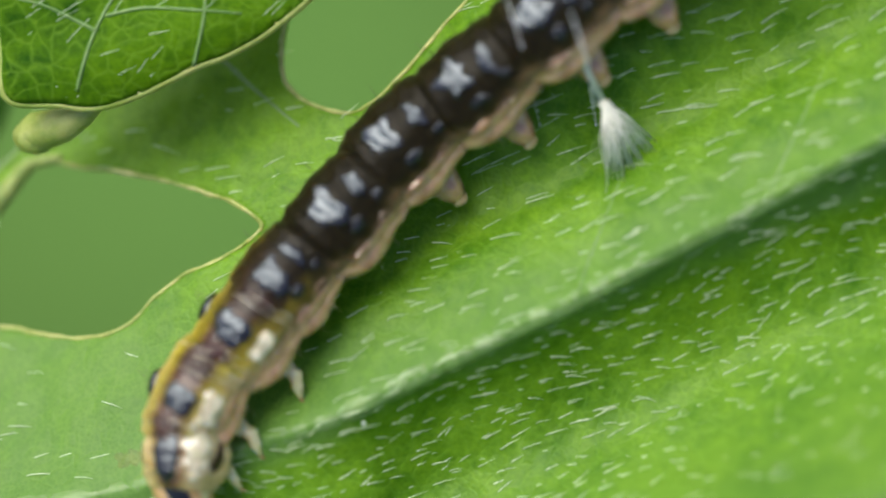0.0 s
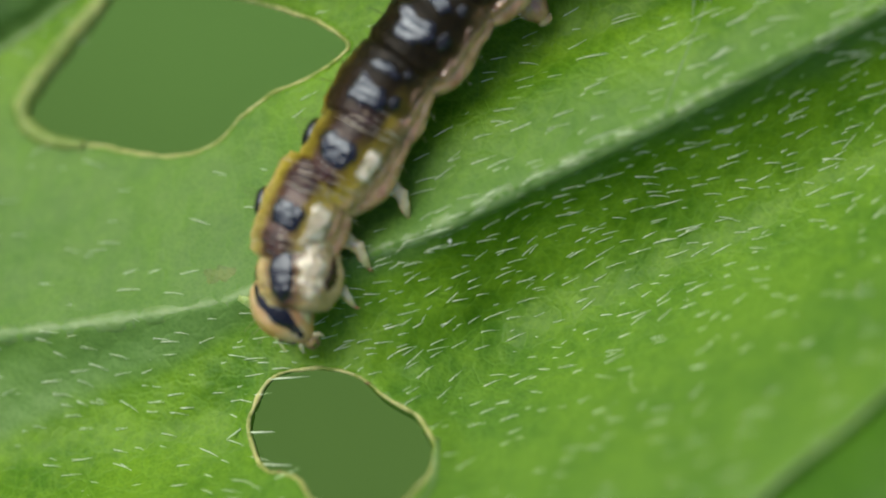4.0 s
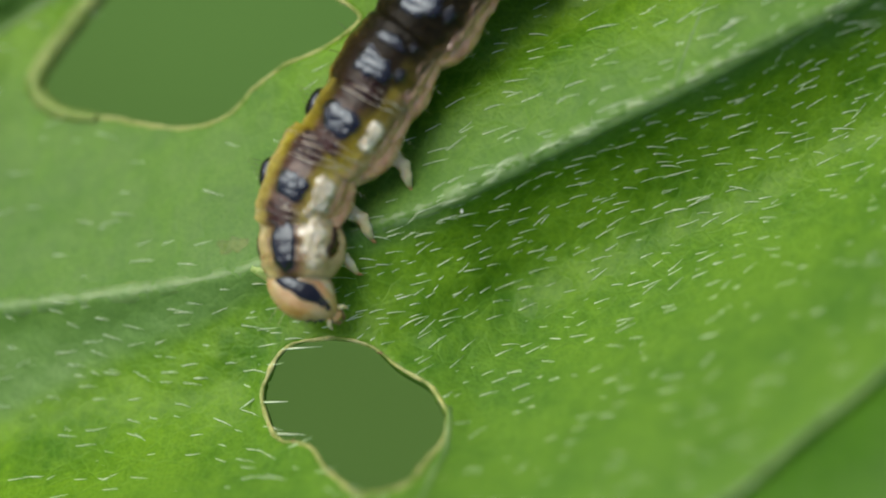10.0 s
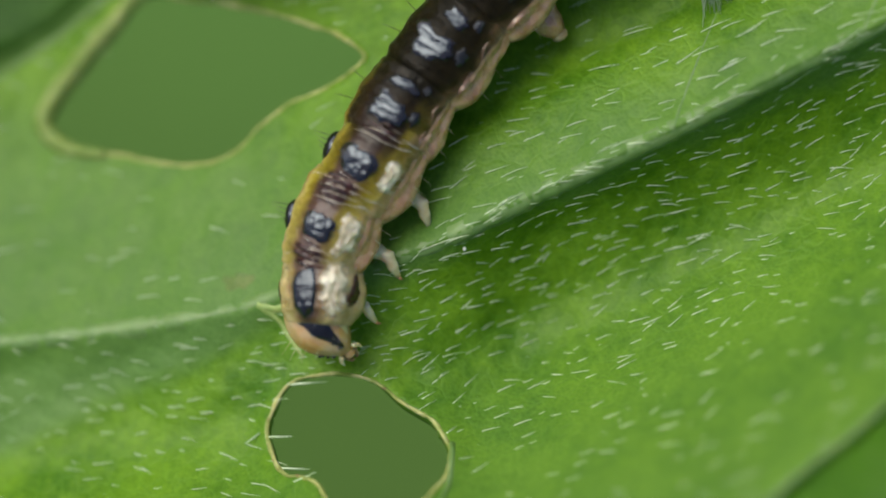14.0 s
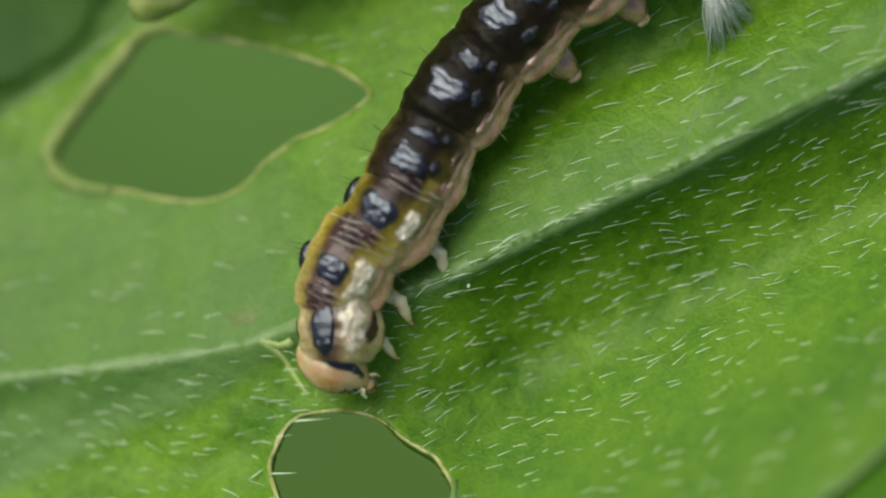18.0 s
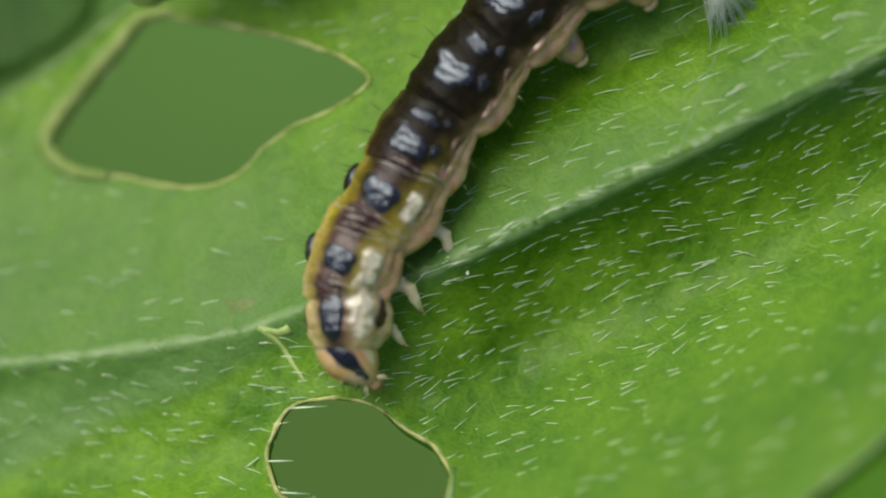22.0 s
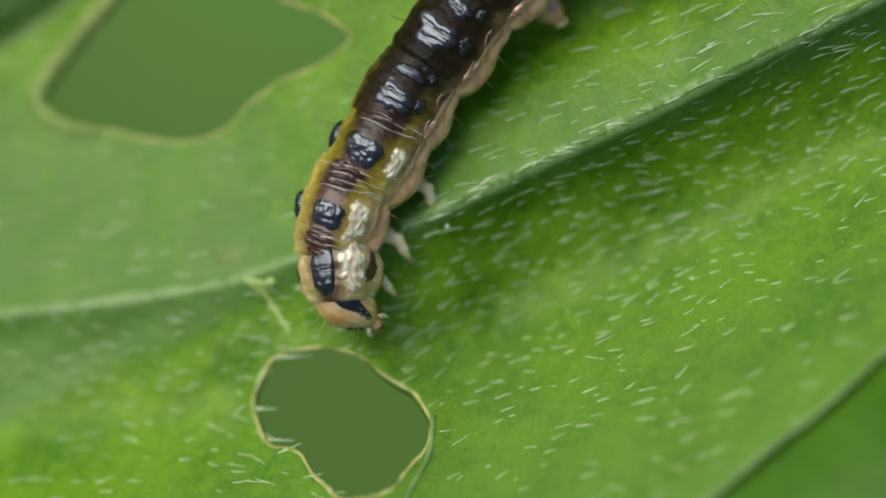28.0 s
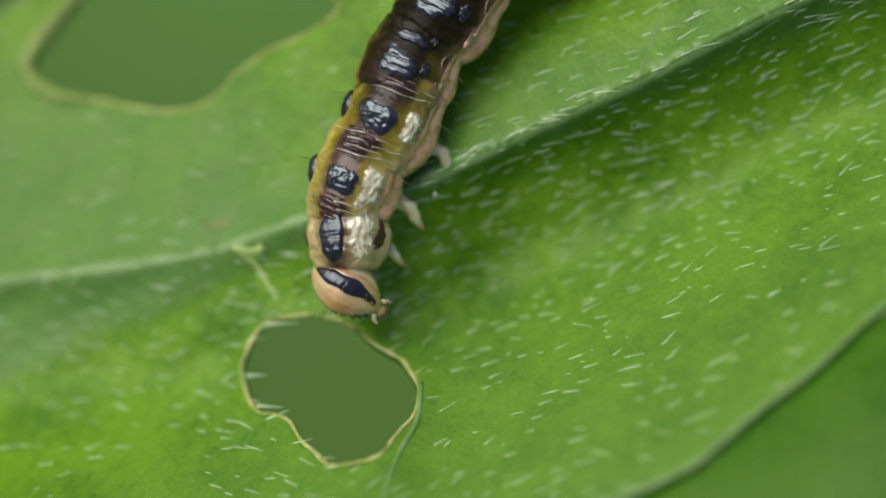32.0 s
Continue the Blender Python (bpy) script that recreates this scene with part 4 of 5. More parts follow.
# thorax, second and third ring: black saddle, olive sides, cream patches with painted highlights
for key, length, r, seed in (("T2", 2.05, 0.84, 2), ("T3", 2.05, 0.89, 3)):
    ob, ring = body_ring("thorax_ring", key, length, r, SKIN_OLIVE if key == "T3" else SKIN_STRAW, seed, "yellow-olive wet ring with plum folds", 0.08)
    part("black_saddle", patch(ring, 0.0, 0.06, 0.50 if key == "T3" else 0.44, 0.45, 0.05, 0.15, seed=seed * 3, square=0.5, flat=0.28, grooves=((0.42, 0.025), (0.66, 0.02), (-0.1, 0.02)), arch=0.13, crest=0.25, lumps=0.022), SADDLE, ob, "black shiny saddle")
    part("plum_fold", patch(ring, 0.0, 0.72, 0.46, 0.28, 0.02, seed=seed * 3 + 1, square=0.5, ridges=4, deep=0.042), PLUM, ob, "plum wrinkled fold")
    part("plum_fold", patch(ring, 0.0, -0.66, 0.46, 0.34, 0.02, seed=seed * 3 + 2, square=0.5, ridges=5, deep=0.042), PLUM, ob, "plum wrinkled fold")
    part("cream_patch", patch(ring, -0.84 if key == "T3" else -0.76, 0.08, 0.27 if key == "T3" else 0.36, 0.40 if key == "T3" else 0.46, 0.05, 0.2, seed=seed * 5, square=0.4, lumps=0.03), CREAM, ob, "cream patch with painted highlight")
    part("black_wart", patch(ring, 1.30, 0.10, 0.36, 0.36, 0.10, seed=seed * 5 + 1), BLACK, ob, "black bristled wart")
    part("side_fold", patch(ring, -1.50, 0.0, 0.34, 0.90, 0.04, 0.15, seed=seed * 5 + 2), FOLD, ob, "pinkish brown side fold")
    part("side_fold", patch(ring, 1.85, 0.05, 0.36, 0.80, 0.05, seed=seed * 5 + 3), FOLD, ob, "pinkish brown side fold")
    for s in (-1, 1):
        leg(ob, s, (0.56, 0.10, -0.56), (1.08, 0.14, -0.66), (1.33, 0.42, -0.93), 0.135)
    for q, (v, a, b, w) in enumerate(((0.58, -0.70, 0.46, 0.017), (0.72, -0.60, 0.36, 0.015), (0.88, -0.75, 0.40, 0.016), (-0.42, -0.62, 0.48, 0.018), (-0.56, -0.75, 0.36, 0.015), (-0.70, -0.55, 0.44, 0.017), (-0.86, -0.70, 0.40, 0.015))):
        crease(ob, ring, v, a, b, w, q + seed, PALE_GLINT)
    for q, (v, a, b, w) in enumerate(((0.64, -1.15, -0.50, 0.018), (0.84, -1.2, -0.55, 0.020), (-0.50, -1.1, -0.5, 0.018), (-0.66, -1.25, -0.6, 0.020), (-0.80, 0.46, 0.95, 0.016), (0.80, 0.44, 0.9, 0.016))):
        crease(ob, ring, v, a, b, w, q * 3 + seed, PALE_GLINT)
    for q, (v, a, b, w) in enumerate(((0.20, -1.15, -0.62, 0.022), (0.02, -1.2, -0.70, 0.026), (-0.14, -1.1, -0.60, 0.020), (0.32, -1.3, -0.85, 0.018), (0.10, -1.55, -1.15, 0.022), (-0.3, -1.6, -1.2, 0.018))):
        crease(ob, ring, v, a, b, w, q * 2 + seed, PALE_GLINT)
    for k in range(4):
        bristle(ob, surface(ring, 1.25 + 0.08 * (k - 1), 0.1 + 0.12 * (k - 1.5)), (1.0, 0.25 - 0.2 * k, 0.35 - 0.1 * k), 0.45 - 0.04 * k)
    for k in range(3):
        bristle(ob, surface(ring, -1.5, 0.2 - 0.25 * k), (-0.9, 0.2, -0.25), 0.40, LIMB, 0.006)

# abdomen: dark wet rings, a plum-black saddle in front and a small one behind, wavy pink-brown side fold
for k in range(10):
    key = "A%d" % (k + 1)
    r = (0.90, 0.92, 0.93, 0.93, 0.92, 0.90, 0.86, 0.80, 0.70, 0.54)[k]
    length = (1.80, 2.05, 2.15, 2.15, 2.15, 2.1, 2.0, 1.8, 1.5, 1.2)[k]
    ob, ring = body_ring("abdomen_ring", key, length, r, SKIN_MIXED if k == 0 else SKIN_DARK, 10 + k, "dark olive-black wet ring")
    part("black_saddle", patch(ring, -0.02, 0.16, 0.50, 0.38, 0.045, 0.5, seed=30 + k, flat=0.55, grooves=((-0.25 + 0.07 * (k % 4), 0.035), (0.28 + 0.1 * (k % 3), 0.03), (-0.66, 0.02)), arch=0.05, crest=0.1), SADDLE, ob, "black shiny saddle")
    part("small_saddle", patch(ring, -0.10, -0.48, 0.40, 0.17, 0.05, 0.4, seed=50 + k, flat=0.5, grooves=((-0.2, 0.02),), arch=0.02), SADDLE, ob, "narrow black saddle")
    part("side_fold", patch(ring, -1.50, 0.0, 0.36, 1.12, 0.04, 0.08, seed=90 + k), FOLD, ob, "pinkish brown side fold")
    part("side_fold", patch(ring, 2.05, 0.0, 0.34, 0.74, 0.05, seed=110 + k), FOLD, ob, "pinkish brown side fold")
    part("side_lobe", patch(ring, -1.30, 0.34, 0.16, 0.26, 0.07, 0.3, seed=130 + k), FOLD, ob, "shiny pinkish lobe")
    part("glossy_bump", patch(ring, -0.68, 0.04, 0.13, 0.20, 0.06, 0.4, seed=150 + k), BLACK, ob, "black shiny bump")
    part("glossy_bump", patch(ring, -0.60, -0.62, 0.11, 0.12, 0.05, 0.4, seed=170 + k), BLACK, ob, "black shiny bump")
    for q, (v0, v1, th, w) in enumerate(((-0.55, -0.15, -1.06, 0.018), (0.12, 0.58, -1.14, 0.022))):
        bm = bmesh.new()
        tube(bm, [surface(ring, th + 0.09 * math.sin(3.0 * u + k + q) , v0 + (v1 - v0) * u, 0.035) for u in np.linspace(0, 1, 12)], [w * math.sin(math.pi * (u + 0.06) / 1.12) for u in np.linspace(0, 1, 12)], 6)
        part("skin_crease", bm, GLAZE, ob, "thin shiny crease")
    for j in range(2):
        bristle(ob, surface(ring, 1.15 + 0.2 * j, 0.3 - 0.5 * j), (0.8, 0.3 - 0.4 * j, 0.5), 0.42)
        bristle(ob, surface(ring, -1.6, 0.25 - 0.5 * j), (-0.9, 0.2, -0.1), 0.30, LIMB, 0.006)
    if 2 <= k <= 5 or k == 9:
        for s in (-1, 1):
            bm = limb([(s * 0.45, 0.0, -0.50), (s * 0.80, 0.02, -0.66), (s * 1.04, 0.03, -0.82), (s * 1.24, 0.03, -0.92)], [0.40, 0.36, 0.29, 0.17])
            part("proleg", bm, FOLD, ob, "stubby pinkish foot")
            bm = bmesh.new()
            ball(bm, (s * 1.27, 0.03, -0.90), (0.13, 0.17, 0.10), 8, 12)
            for v in bm.verts:
                v.co += 0.03 * noise.noise_vector(v.co * 9 + Vector((k, s, 0)))
            part("foot_pad", bm, PAD, ob, "cream hooked foot pad")

HEAD_SIZE = 1.20


def mouth_place(bm):
    """Brings a mouth part, drawn for a shorter head, to the tip of the head shell."""
    for v in bm.verts:
        v.co = Vector((v.co.x * 0.72, v.co.y * 0.95 + 0.13, v.co.z * 0.8))


# head: straw shell with a black band on each side, beads for eyes, jaws and feelers
bm = bmesh.new()
ball(bm, (0, 0, 0), (0.48, 0.66, 0.43), 28, 32)
for v in bm.verts:
    f = v.co.y / 0.66
    v.co.x *= 1 - 0.48 * max(0, f) ** 2
    v.co.z *= 1 - 0.20 * max(0, f) ** 2
    v.co.z -= 0.05 * max(0, f)
    v.co.z -= 0.03 * math.exp(-(v.co.x / 0.05) ** 2) * (v.co.z > 0)
for v in bm.verts:
    v.co *= HEAD_SIZE
head = part("head", bm, HEADSKIN, caterpillar, "straw-yellow shiny head shell")
RINGS["HEAD"] = head


def head_point(u, f, out=0.0):
    """A place on the head shell: u radians from its top to the side, f from -1 (neck) to 1 (mouth)."""
    k = math.sqrt(max(0.0, 1 - f * f))
    x, z = math.sin(u) * (0.48 * k + out), math.cos(u) * (0.43 * k + out)
    g = max(0, f)
    return Vector((x * (1 - 0.48 * g * g), f * 0.66, z * (1 - 0.20 * g * g) - 0.05 * g)) * HEAD_SIZE


for s in (-1, 1):
    bm = bmesh.new()
    rows = []
    for i in range(25):
        f = -0.93 + 1.76 * i / 24
        mid = -0.16 + 0.34 * (f + 0.7) / 1.5 if s < 0 else 1.95
        half = 0.33 * math.sqrt(max(0.05, 1 - ((f + 0.05) / 0.92) ** 2)) * (1 + 0.15 * math.sin(f * 9))
        rows.append([bm.verts.new(head_point(s * (mid + half * w), f, 0.016 * (1 - w ** 4) - 0.004)) for w in (-1, -0.7, -0.35, 0, 0.35, 0.7, 1)])
    for a, b in zip(rows, rows[1:]):
        for q in range(6):
            bm.faces.new((a[q], a[q + 1], b[q + 1], b[q]))
    part("black_band", bm, BLACK, head, "black shiny band")
    bm = bmesh.new()
    rows = []
    for i in range(19):
        f = -0.70 + 1.36 * i / 18
        half = 0.30 * math.sqrt(max(0.02, 1 - ((f + 0.02) / 0.70) ** 2)) * (1 + 0.15 * math.sin(f * 11 + 2))
        rows.append([bm.verts.new(head_point(s * (0.52 + 0.36 * (f + 0.7) + half * w) if s < 0 else 0.62 + half * w, f, 0.012 * (1 - w ** 4) - 0.004)) for w in (-1, -0.7, -0.35, 0, 0.35, 0.7, 1)])
    for a, b in zip(rows, rows[1:]):
        for q in range(6):
            bm.faces.new((a[q], a[q + 1], b[q + 1], b[q]))
    part("face_plate", bm, FACE if s < 0 else HEADSKIN, head, "pale glossy face plate")
    for q in range(5):
        bm = bmesh.new()
        ball(bm, head_point(s * (0.06 + 0.16 * math.sin(q * 1.4) + (1.3 if s > 0 else 0)), 0.66 + 0.14 * math.cos(q * 1.4), 0.015), (0.036, 0.036, 0.036), 8, 10)
        part("eye", bm, BEAD, head, "black bead eye")
    bm = bmesh.new()
    tube(bm, [(s * 0.12, 0.56, -0.16), (s * 0.16, 0.72, -0.20), (s * 0.10, 0.83, -0.24), (s * 0.02, 0.86, -0.26)], [0.09, 0.085, 0.055, 0.02], 8)
    mouth_place(bm)
    part("jaw", bm, SCAB, head, "brown jaw")
    bm = bmesh.new()
    tube(bm, [head_point(s * 1.25, 0.82), (s * 0.33, 0.70, -0.13), (s * 0.34, 0.76, -0.16), (s * 0.35, 0.81, -0.18)], [0.06, 0.055, 0.04, 0.015], 8)
    mouth_place(bm)
    part("feeler", bm, LIMB, head, "short pale feeler")
    for q in range(5):
        b = head_point(s * (0.4 + 0.3 * q), 0.62 - 0.22 * q)
        bristle(head, b, (b.x * 1.5, 0.5 - 0.1 * q, b.z + 0.2), 0.26 + 0.03 * q, LIMB, 0.006)
bm = bmesh.new()
ball(bm, (0, 0.70, -0.12), (0.17, 0.11, 0.10), 8, 10)
mouth_place(bm)
part("lip", bm, HEADSKIN, head, "pale upper lip")
bm = bmesh.new()
tube(bm, [(0, 0.60, -0.26), (0, 0.72, -0.30), (0, 0.80, -0.33)], [0.07, 0.05, 0.02], 7)
mouth_place(bm)
part("spinneret", bm, CREAM, head, "pale pointed spinneret")


# ---- how the caterpillar creeps: where each ring stands on the leaf (seconds, x, y) ----
TIP = [(0, -2.53, -1.79), (1, -2.57, -1.88), (2, -2.27, -1.88), (4.5, -2.30, -1.95), (5, -2.35, -1.99), (5.5, -2.31, -1.97), (6, -2.32, -1.98), (6.5, -2.24, -1.93), (7, -2.14, -1.93), (7.5, -2.24, -1.83), (8, -2.06, -1.77), (8.5, -2.13, -1.74), (9, -2.02, -1.65), (9.5, -1.97, -1.78), (10, -1.95, -1.94), (10.5, -1.96, -1.98), (11, -1.88, -1.92), (11.5, -2.04, -1.91), (12, -2.03, -1.98), (12.5, -1.92, -1.99), (13, -1.79, -1.98), (13.5, -1.80, -2.01), (15.5, -1.57, -1.86), (16, -1.46, -2.07), (16.5, -1.70, -1.90), (17, -1.62, -2.07), (17.5, -1.55, -1.91), (18, -1.44, -1.81), (18.5, -1.41, -1.89), (19, -1.50, -2.20), (19.5, -1.38, -1.78), (20, -1.38, -1.79), (20.5, -1.37, -1.86), (21, -1.28, -2.05), (21.5, -1.17, -1.99), (22, -1.33, -2.14), (22.5, -1.30, -2.01), (23, -1.26, -2.20), (23.5, -1.16, -1.93), (24, -1.14, -1.90), (24.5, -1.00, -1.95), (25, -1.12, -2.16), (25.5, -0.90, -1.99), (26, -0.96, -2.07), (26.5, -1.02, -2.01), (28.5, -0.90, -1.89), (29, -0.89, -2.14), (29.5, -0.72, -1.80), (30, -0.63, -1.81), (30.5, -0.62, -1.87), (31, -0.64, -2.10), (31.5, -0.60, -1.99), (32, -0.58, -2.24)]
T1 = [(0, -3.04, -0.43), (1, -2.96, -0.44), (2, -2.74, -0.52), (4.5, -2.56, -0.51), (5, -2.62, -0.47), (5.5, -2.61, -0.54), (6, -2.81, -0.54), (6.5, -2.71, -0.53), (7, -2.80, -0.45), (7.5, -2.94, -0.56), (8, -2.84, -0.70), (8.5, -2.86, -0.62), (9, -2.81, -0.48), (9.5, -2.68, -0.52), (10, -2.78, -0.51), (10.5, -2.70, -0.68), (11, -2.66, -0.76), (11.5, -2.74, -0.52), (12, -2.76, -0.50), (12.5, -2.53, -0.62), (13, -2.39, -0.66), (13.5, -2.46, -0.71), (15.5, -2.31, -0.53), (16, -2.17, -0.63), (16.5, -2.39, -0.63), (17, -1.87, -0.84), (17.5, -2.14, -0.90), (18, -2.17, -0.70), (18.5, -2.00, -0.74), (19, -1.90, -0.69), (19.5, -1.99, -0.59), (20, -2.08, -0.73), (20.5, -2.13, -0.88), (21, -1.92, -0.89), (21.5, -1.77, -0.79), (22, -1.97, -0.70), (22.5, -1.98, -0.78), (23, -1.89, -0.86), (23.5, -1.87, -0.90), (24, -1.84, -0.93), (24.5, -1.72, -0.87), (25, -1.82, -0.70), (25.5, -1.66, -0.73), (26, -1.81, -0.75), (26.5, -1.96, -0.86), (28.5, -1.70, -0.70), (29, -1.60, -0.75), (29.5, -1.56, -0.80), (30, -1.51, -0.81), (30.5, -1.48, -0.85), (31, -1.33, -0.57), (31.5, -1.43, -0.69), (32, -1.39, -0.71)]
T2 = [(0, -2.81, 0.60), (1, -2.71, 0.61), (2, -2.49, 0.52), (4.5, -2.47, 0.63), (5, -2.50, 0.62), (5.5, -2.52, 0.60), (6, -2.67, 0.57), (6.5, -2.60, 0.56), (7, -2.66, 0.61), (7.5, -2.75, 0.56), (8, -2.64, 0.56), (8.5, -2.68, 0.57), (9, -2.65, 0.62), (9.5, -2.49, 0.60), (10, -2.63, 0.61), (10.5, -2.50, 0.51), (11, -2.47, 0.51), (11.5, -2.53, 0.60), (12, -2.59, 0.62), (12.5, -2.35, 0.50), (13, -2.25, 0.48), (13.5, -2.23, 0.55), (15.5, -2.19, 0.56), (16, -2.07, 0.52), (16.5, -2.24, 0.47), (17, -1.80, 0.40), (17.5, -1.99, 0.37), (18, -2.02, 0.44), (18.5, -1.95, 0.38), (19, -1.85, 0.40), (19.5, -1.87, 0.41), (20, -1.99, 0.38), (20.5, -1.97, 0.29), (21, -1.78, 0.35), (21.5, -1.69, 0.31), (22, -1.85, 0.36), (22.5, -1.84, 0.35), (23, -1.78, 0.25), (23.5, -1.77, 0.32), (24, -1.76, 0.31), (24.5, -1.61, 0.31), (25, -1.75, 0.40), (25.5, -1.67, 0.34), (26, -1.73, 0.37), (26.5, -1.84, 0.29), (28.5, -1.60, 0.37), (29, -1.40, 0.29), (29.5, -1.44, 0.32), (30, -1.36, 0.31), (30.5, -1.32, 0.38), (31, -1.15, 0.48), (31.5, -1.18, 0.43), (32, -1.23, 0.40)]
T3 = [(0, -1.83, 1.88), (1, -1.83, 1.83), (2, -1.66, 1.86), (4.5, -1.52, 1.79), (5, -1.55, 1.83), (5.5, -1.50, 1.78), (6, -1.61, 1.78), (6.5, -1.58, 1.79), (7, -1.59, 1.80), (7.5, -1.66, 1.79), (8, -1.62, 1.75), (8.5, -1.66, 1.74), (9, -1.64, 1.76), (9.5, -1.62, 1.81), (10, -1.70, 1.81), (10.5, -1.56, 1.75), (11, -1.52, 1.71), (11.5, -1.55, 1.74), (12, -1.64, 1.79), (12.5, -1.51, 1.74), (13, -1.46, 1.71), (13.5, -1.45, 1.73), (15.5, -1.40, 1.77), (16, -1.27, 1.71), (16.5, -1.39, 1.68), (17, -1.03, 1.57), (17.5, -1.13, 1.49), (18, -1.12, 1.54), (18.5, -1.10, 1.55), (19, -1.09, 1.60), (19.5, -1.12, 1.59), (20, -1.20, 1.59), (20.5, -1.15, 1.49), (21, -1.05, 1.50), (21.5, -0.98, 1.47), (22, -1.08, 1.58), (22.5, -1.07, 1.57), (23, -1.03, 1.50), (23.5, -1.02, 1.48), (24, -0.99, 1.45), (24.5, -0.88, 1.45), (25, -1.02, 1.57), (25.5, -0.99, 1.50), (26, -1.01, 1.52), (26.5, -1.09, 1.51), (28.5, -0.95, 1.59), (29, -0.71, 1.46), (29.5, -0.74, 1.50), (30, -0.68, 1.49), (30.5, -0.61, 1.45), (31, -0.48, 1.56), (31.5, -0.50, 1.62), (32, -0.53, 1.60)]
A1 = [(0, -1.10, 2.85), (1, -1.06, 2.93), (2, -1.04, 2.89), (4.5, -0.98, 2.90), (5, -1.00, 2.93), (5.5, -0.96, 2.90), (6, -1.02, 2.89), (6.5, -0.98, 2.89), (7, -0.97, 2.89), (7.5, -1.04, 2.87), (8, -1.04, 2.84), (8.5, -1.06, 2.83), (9, -1.04, 2.84), (9.5, -1.04, 2.87), (10, -1.10, 2.88), (10.5, -1.02, 2.85), (11, -1.00, 2.83), (11.5, -1.00, 2.83), (12, -1.03, 2.85), (12.5, -0.97, 2.82), (13, -0.95, 2.80), (13.5, -0.92, 2.79), (15.5, -0.79, 2.73), (16, -0.69, 2.67), (16.5, -0.76, 2.64), (17, -0.55, 2.56), (17.5, -0.61, 2.50), (18, -0.60, 2.51), (18.5, -0.61, 2.53), (19, -0.61, 2.58), (19.5, -0.63, 2.58), (20, -0.69, 2.59), (20.5, -0.65, 2.50), (21, -0.58, 2.49), (21.5, -0.53, 2.49), (22, -0.58, 2.57), (22.5, -0.58, 2.58), (23, -0.56, 2.55), (23.5, -0.54, 2.49), (24, -0.51, 2.42), (24.5, -0.45, 2.45), (25, -0.52, 2.55), (25.5, -0.50, 2.51), (26, -0.50, 2.52), (26.5, -0.54, 2.53), (28.5, -0.40, 2.64), (29, -0.25, 2.58), (29.5, -0.26, 2.59), (30, -0.23, 2.58), (30.5, -0.19, 2.56), (31, -0.12, 2.63), (31.5, -0.14, 2.67), (32, -0.17, 2.66)]
A2 = [(0, 0.03, 4.12), (1, -0.01, 4.15), (2, -0.04, 4.16), (4.5, -0.01, 4.13), (5, -0.02, 4.14), (5.5, 0.03, 4.12), (6, 0.02, 4.12), (6.5, 0.03, 4.12), (7, 0.02, 4.12), (7.5, -0.03, 4.10), (8, -0.04, 4.07), (8.5, -0.07, 4.07), (9, -0.07, 4.08), (9.5, -0.08, 4.09), (10, -0.12, 4.09), (10.5, -0.06, 4.06), (11, -0.04, 4.04), (11.5, -0.03, 4.04), (12, -0.03, 4.04), (12.5, 0.00, 4.03), (13, 0.02, 4.02), (13.5, 0.03, 4.03), (15.5, 0.07, 4.05), (16, 0.12, 4.03), (16.5, 0.12, 4.02), (17, 0.26, 3.99), (17.5, 0.23, 3.94), (18, 0.23, 3.93), (18.5, 0.26, 3.94), (19, 0.28, 3.96), (19.5, 0.28, 3.97), (20, 0.27, 3.99), (20.5, 0.27, 3.94), (21, 0.30, 3.94), (21.5, 0.36, 3.93), (22, 0.36, 3.96), (22.5, 0.38, 3.96), (23, 0.40, 3.95), (23.5, 0.40, 3.91), (24, 0.40, 3.87), (24.5, 0.44, 3.88), (25, 0.41, 3.93), (25.5, 0.41, 3.90), (26, 0.39, 3.90), (26.5, 0.38, 3.89), (28.5, 0.48, 3.89), (29, 0.56, 3.85), (29.5, 0.54, 3.86), (30, 0.55, 3.87), (30.5, 0.57, 3.84), (31, 0.61, 3.87), (31.5, 0.64, 3.90), (32, 0.66, 3.90)]
REAR = {"A3": (1.20, 5.50), "A4": (2.59, 6.61), "A5": (4.01, 7.75), "A6": (5.45, 8.82), "A7": (6.85, 9.6), "A8": (8.1, 10.25), "A9": (9.15, 10.7), "A10": (9.95, 11.0)}
HIGH = {"TIP": 0.22, "HEAD": 0.50, "T1": 0.74, "T2": 0.92, "T3": 0.94, "A10": 0.7, "A9": 0.8, "A8": 0.9}
# degrees by which the head is swung aside at each of these times
SWING = [40, 42, 52, 40, 37, 41, 45, 45, 45, 60, 74, 68, 63, 60, 58, 67, 76, 60, 45, 48, 52, 52, 54, 54, 54, 53, 60, 66, 56, 45, 47, 49, 61, 73, 59, 45, 47, 49, 62, 76, 62, 47, 54, 60, 59, 56, 55, 58, 62, 58, 55, 58, 61]
ORDER = ["TIP", "T1", "T2", "T3"] + ["A%d" % k for k in range(1, 11)]


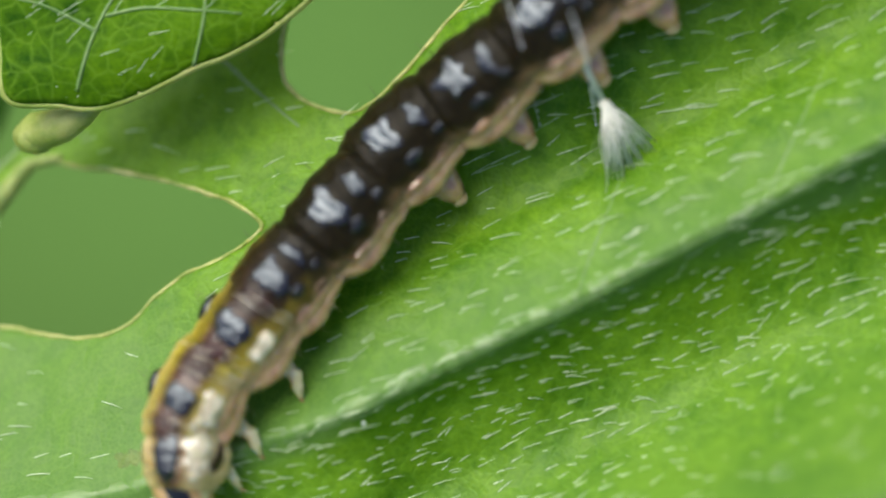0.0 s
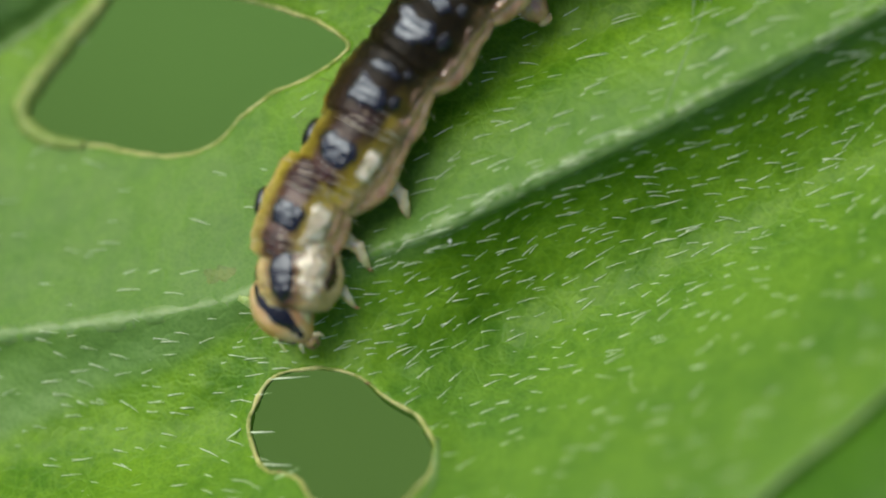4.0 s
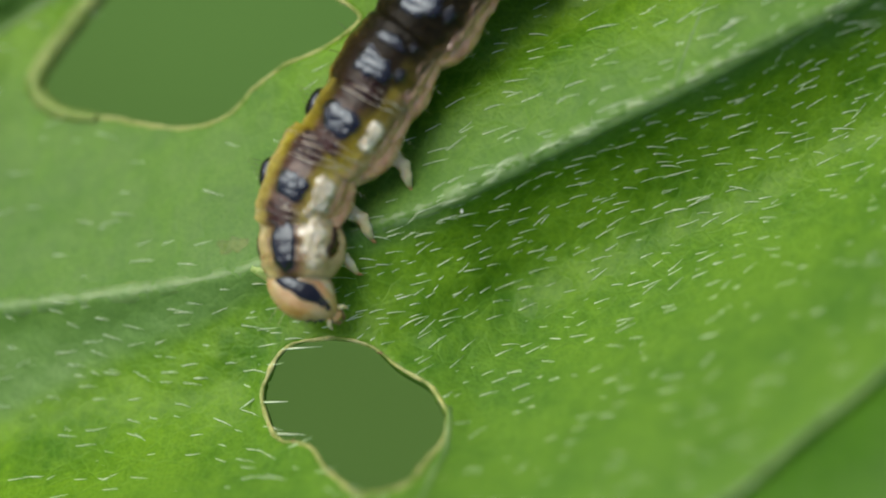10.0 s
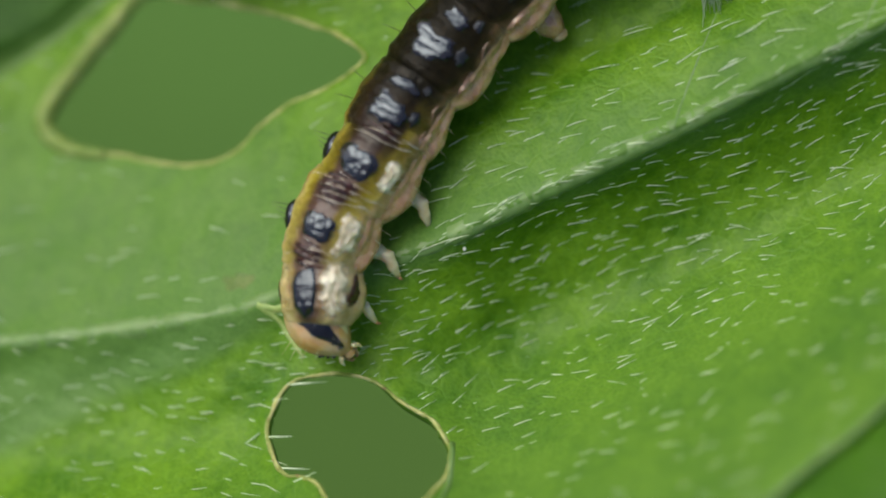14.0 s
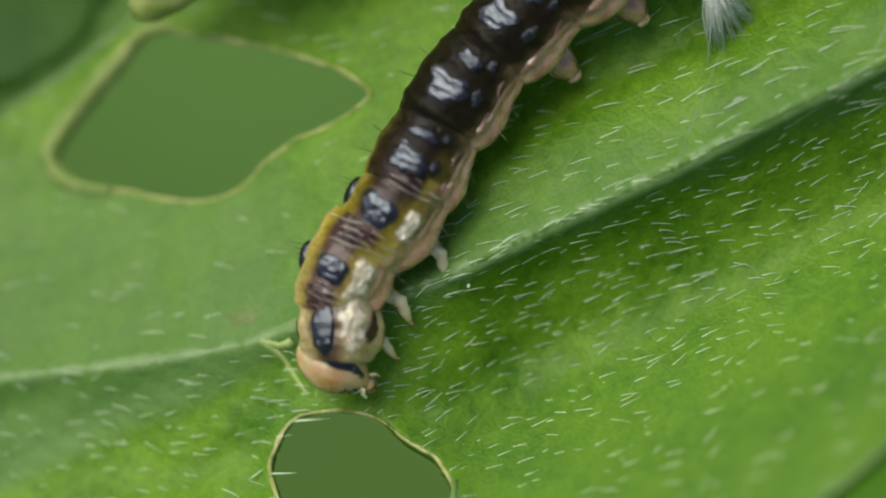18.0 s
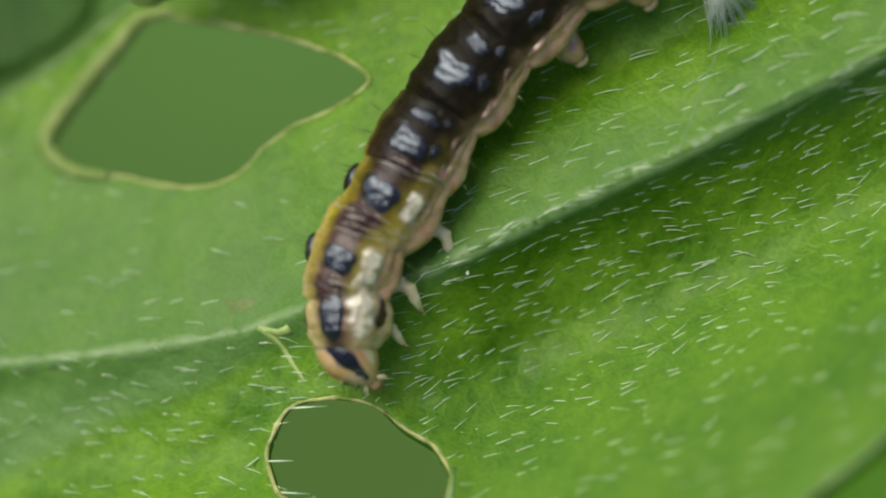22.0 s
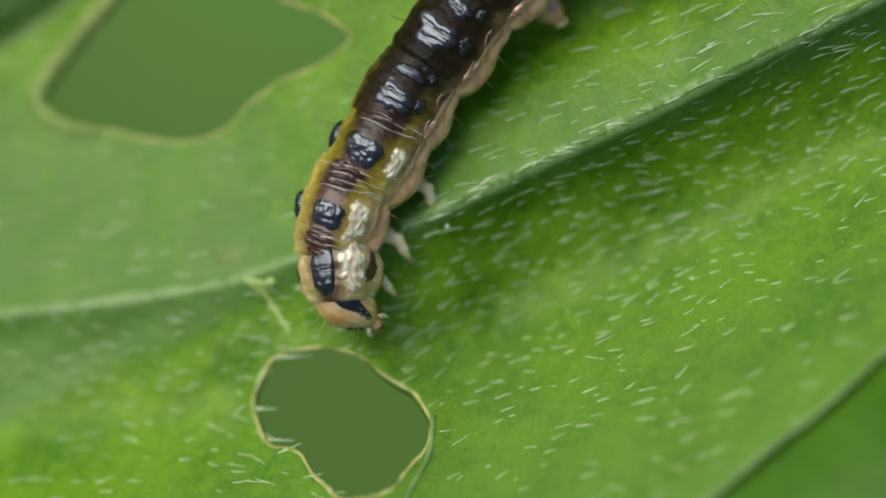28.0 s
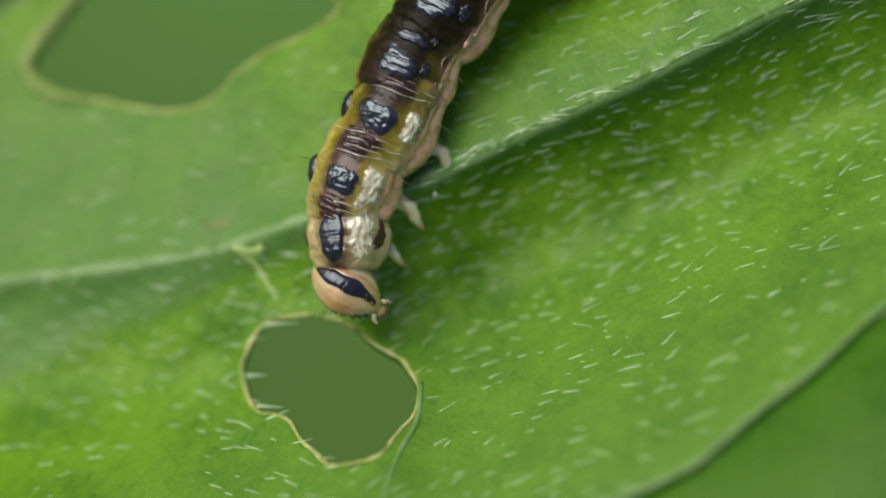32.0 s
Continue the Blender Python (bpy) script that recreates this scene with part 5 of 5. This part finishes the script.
def spine_at(k):
    """The places of all rings, in world millimetres, at the k-th time of the tables."""
    at = {}
    for key, rows in (("TIP", TIP), ("T1", T1), ("T2", T2), ("T3", T3), ("A1", A1), ("A2", A2)):
        at[key] = np.array(rows[k][1:])
    push = at["A2"] - np.array((0.02, 4.13))
    for i, (key, p) in enumerate(REAR.items()):
        at[key] = np.array(p) + push * 0.9 ** (i + 1)
    out = {}
    for key, p in at.items():
        h = HIGH.get(key, 0.94)
        base = SLOPE * (0.75 * p[0] - 0.66 * p[1]) + float(curl(p[0], p[1])) + (0.0 if key != "TIP" else 0.1)
        out[key] = Vector((p[0], p[1], base + h))
    return out


def stand(place, ahead, up):
    y = ahead.normalized()
    x = y.cross(up).normalized()
    z = x.cross(y)
    m = Matrix((x, y, z)).transposed().to_4x4()
    m.translation = (place - HOME) * MM
    return m


def head_pose(at, way, swing):
    """The head swings further to its side than the neck, and rolls as it swings."""
    roll = float(np.interp(swing, (35, 50, 62, 76), (0.26, 0.10, -0.12, -0.26)))
    swing = radians(swing - 5)
    flat = math.hypot(way.x, way.y)
    way = Vector((math.sin(swing) * flat, -math.cos(swing) * flat, 0))
    way.z = SLOPE * (0.75 * way.x - 0.66 * way.y) - 0.28
    way.normalize()
    aside = Vector((math.cos(swing), math.sin(swing), 0)) * float(np.interp(math.degrees(swing), (36, 66), (-0.04, -0.07)))
    return stand(at["TIP"] - way * 0.92 + aside, way, NORMAL) @ Matrix.Rotation(roll, 4, "Y")


def motions():
    rows = {key: [] for key in RINGS}
    for k, (t, _, _) in enumerate(T2):
        at = spine_at(k)
        for i, key in enumerate(ORDER[1:], 1):
            ahead = at[ORDER[i - 1]] if i > 1 else at["T1"] + (at["T1"] - at["T2"]) * 0.6 + (at["TIP"] - at["T1"]) * 0.4
            behind = at[ORDER[min(i + 1, len(ORDER) - 1)]]
            way = ahead - behind
            if key == "T1":
                way = way - NORMAL * way.dot(NORMAL) * 0.6
            rows[key].append((t, stand(at[key], way, NORMAL)))
        way = (at["TIP"] - at["T1"]).normalized()
        rows["HEAD"].append((t, head_pose(at, way, SWING[k])))
    for key, ob in RINGS.items():
        walk(ob, rows[key])


motions()
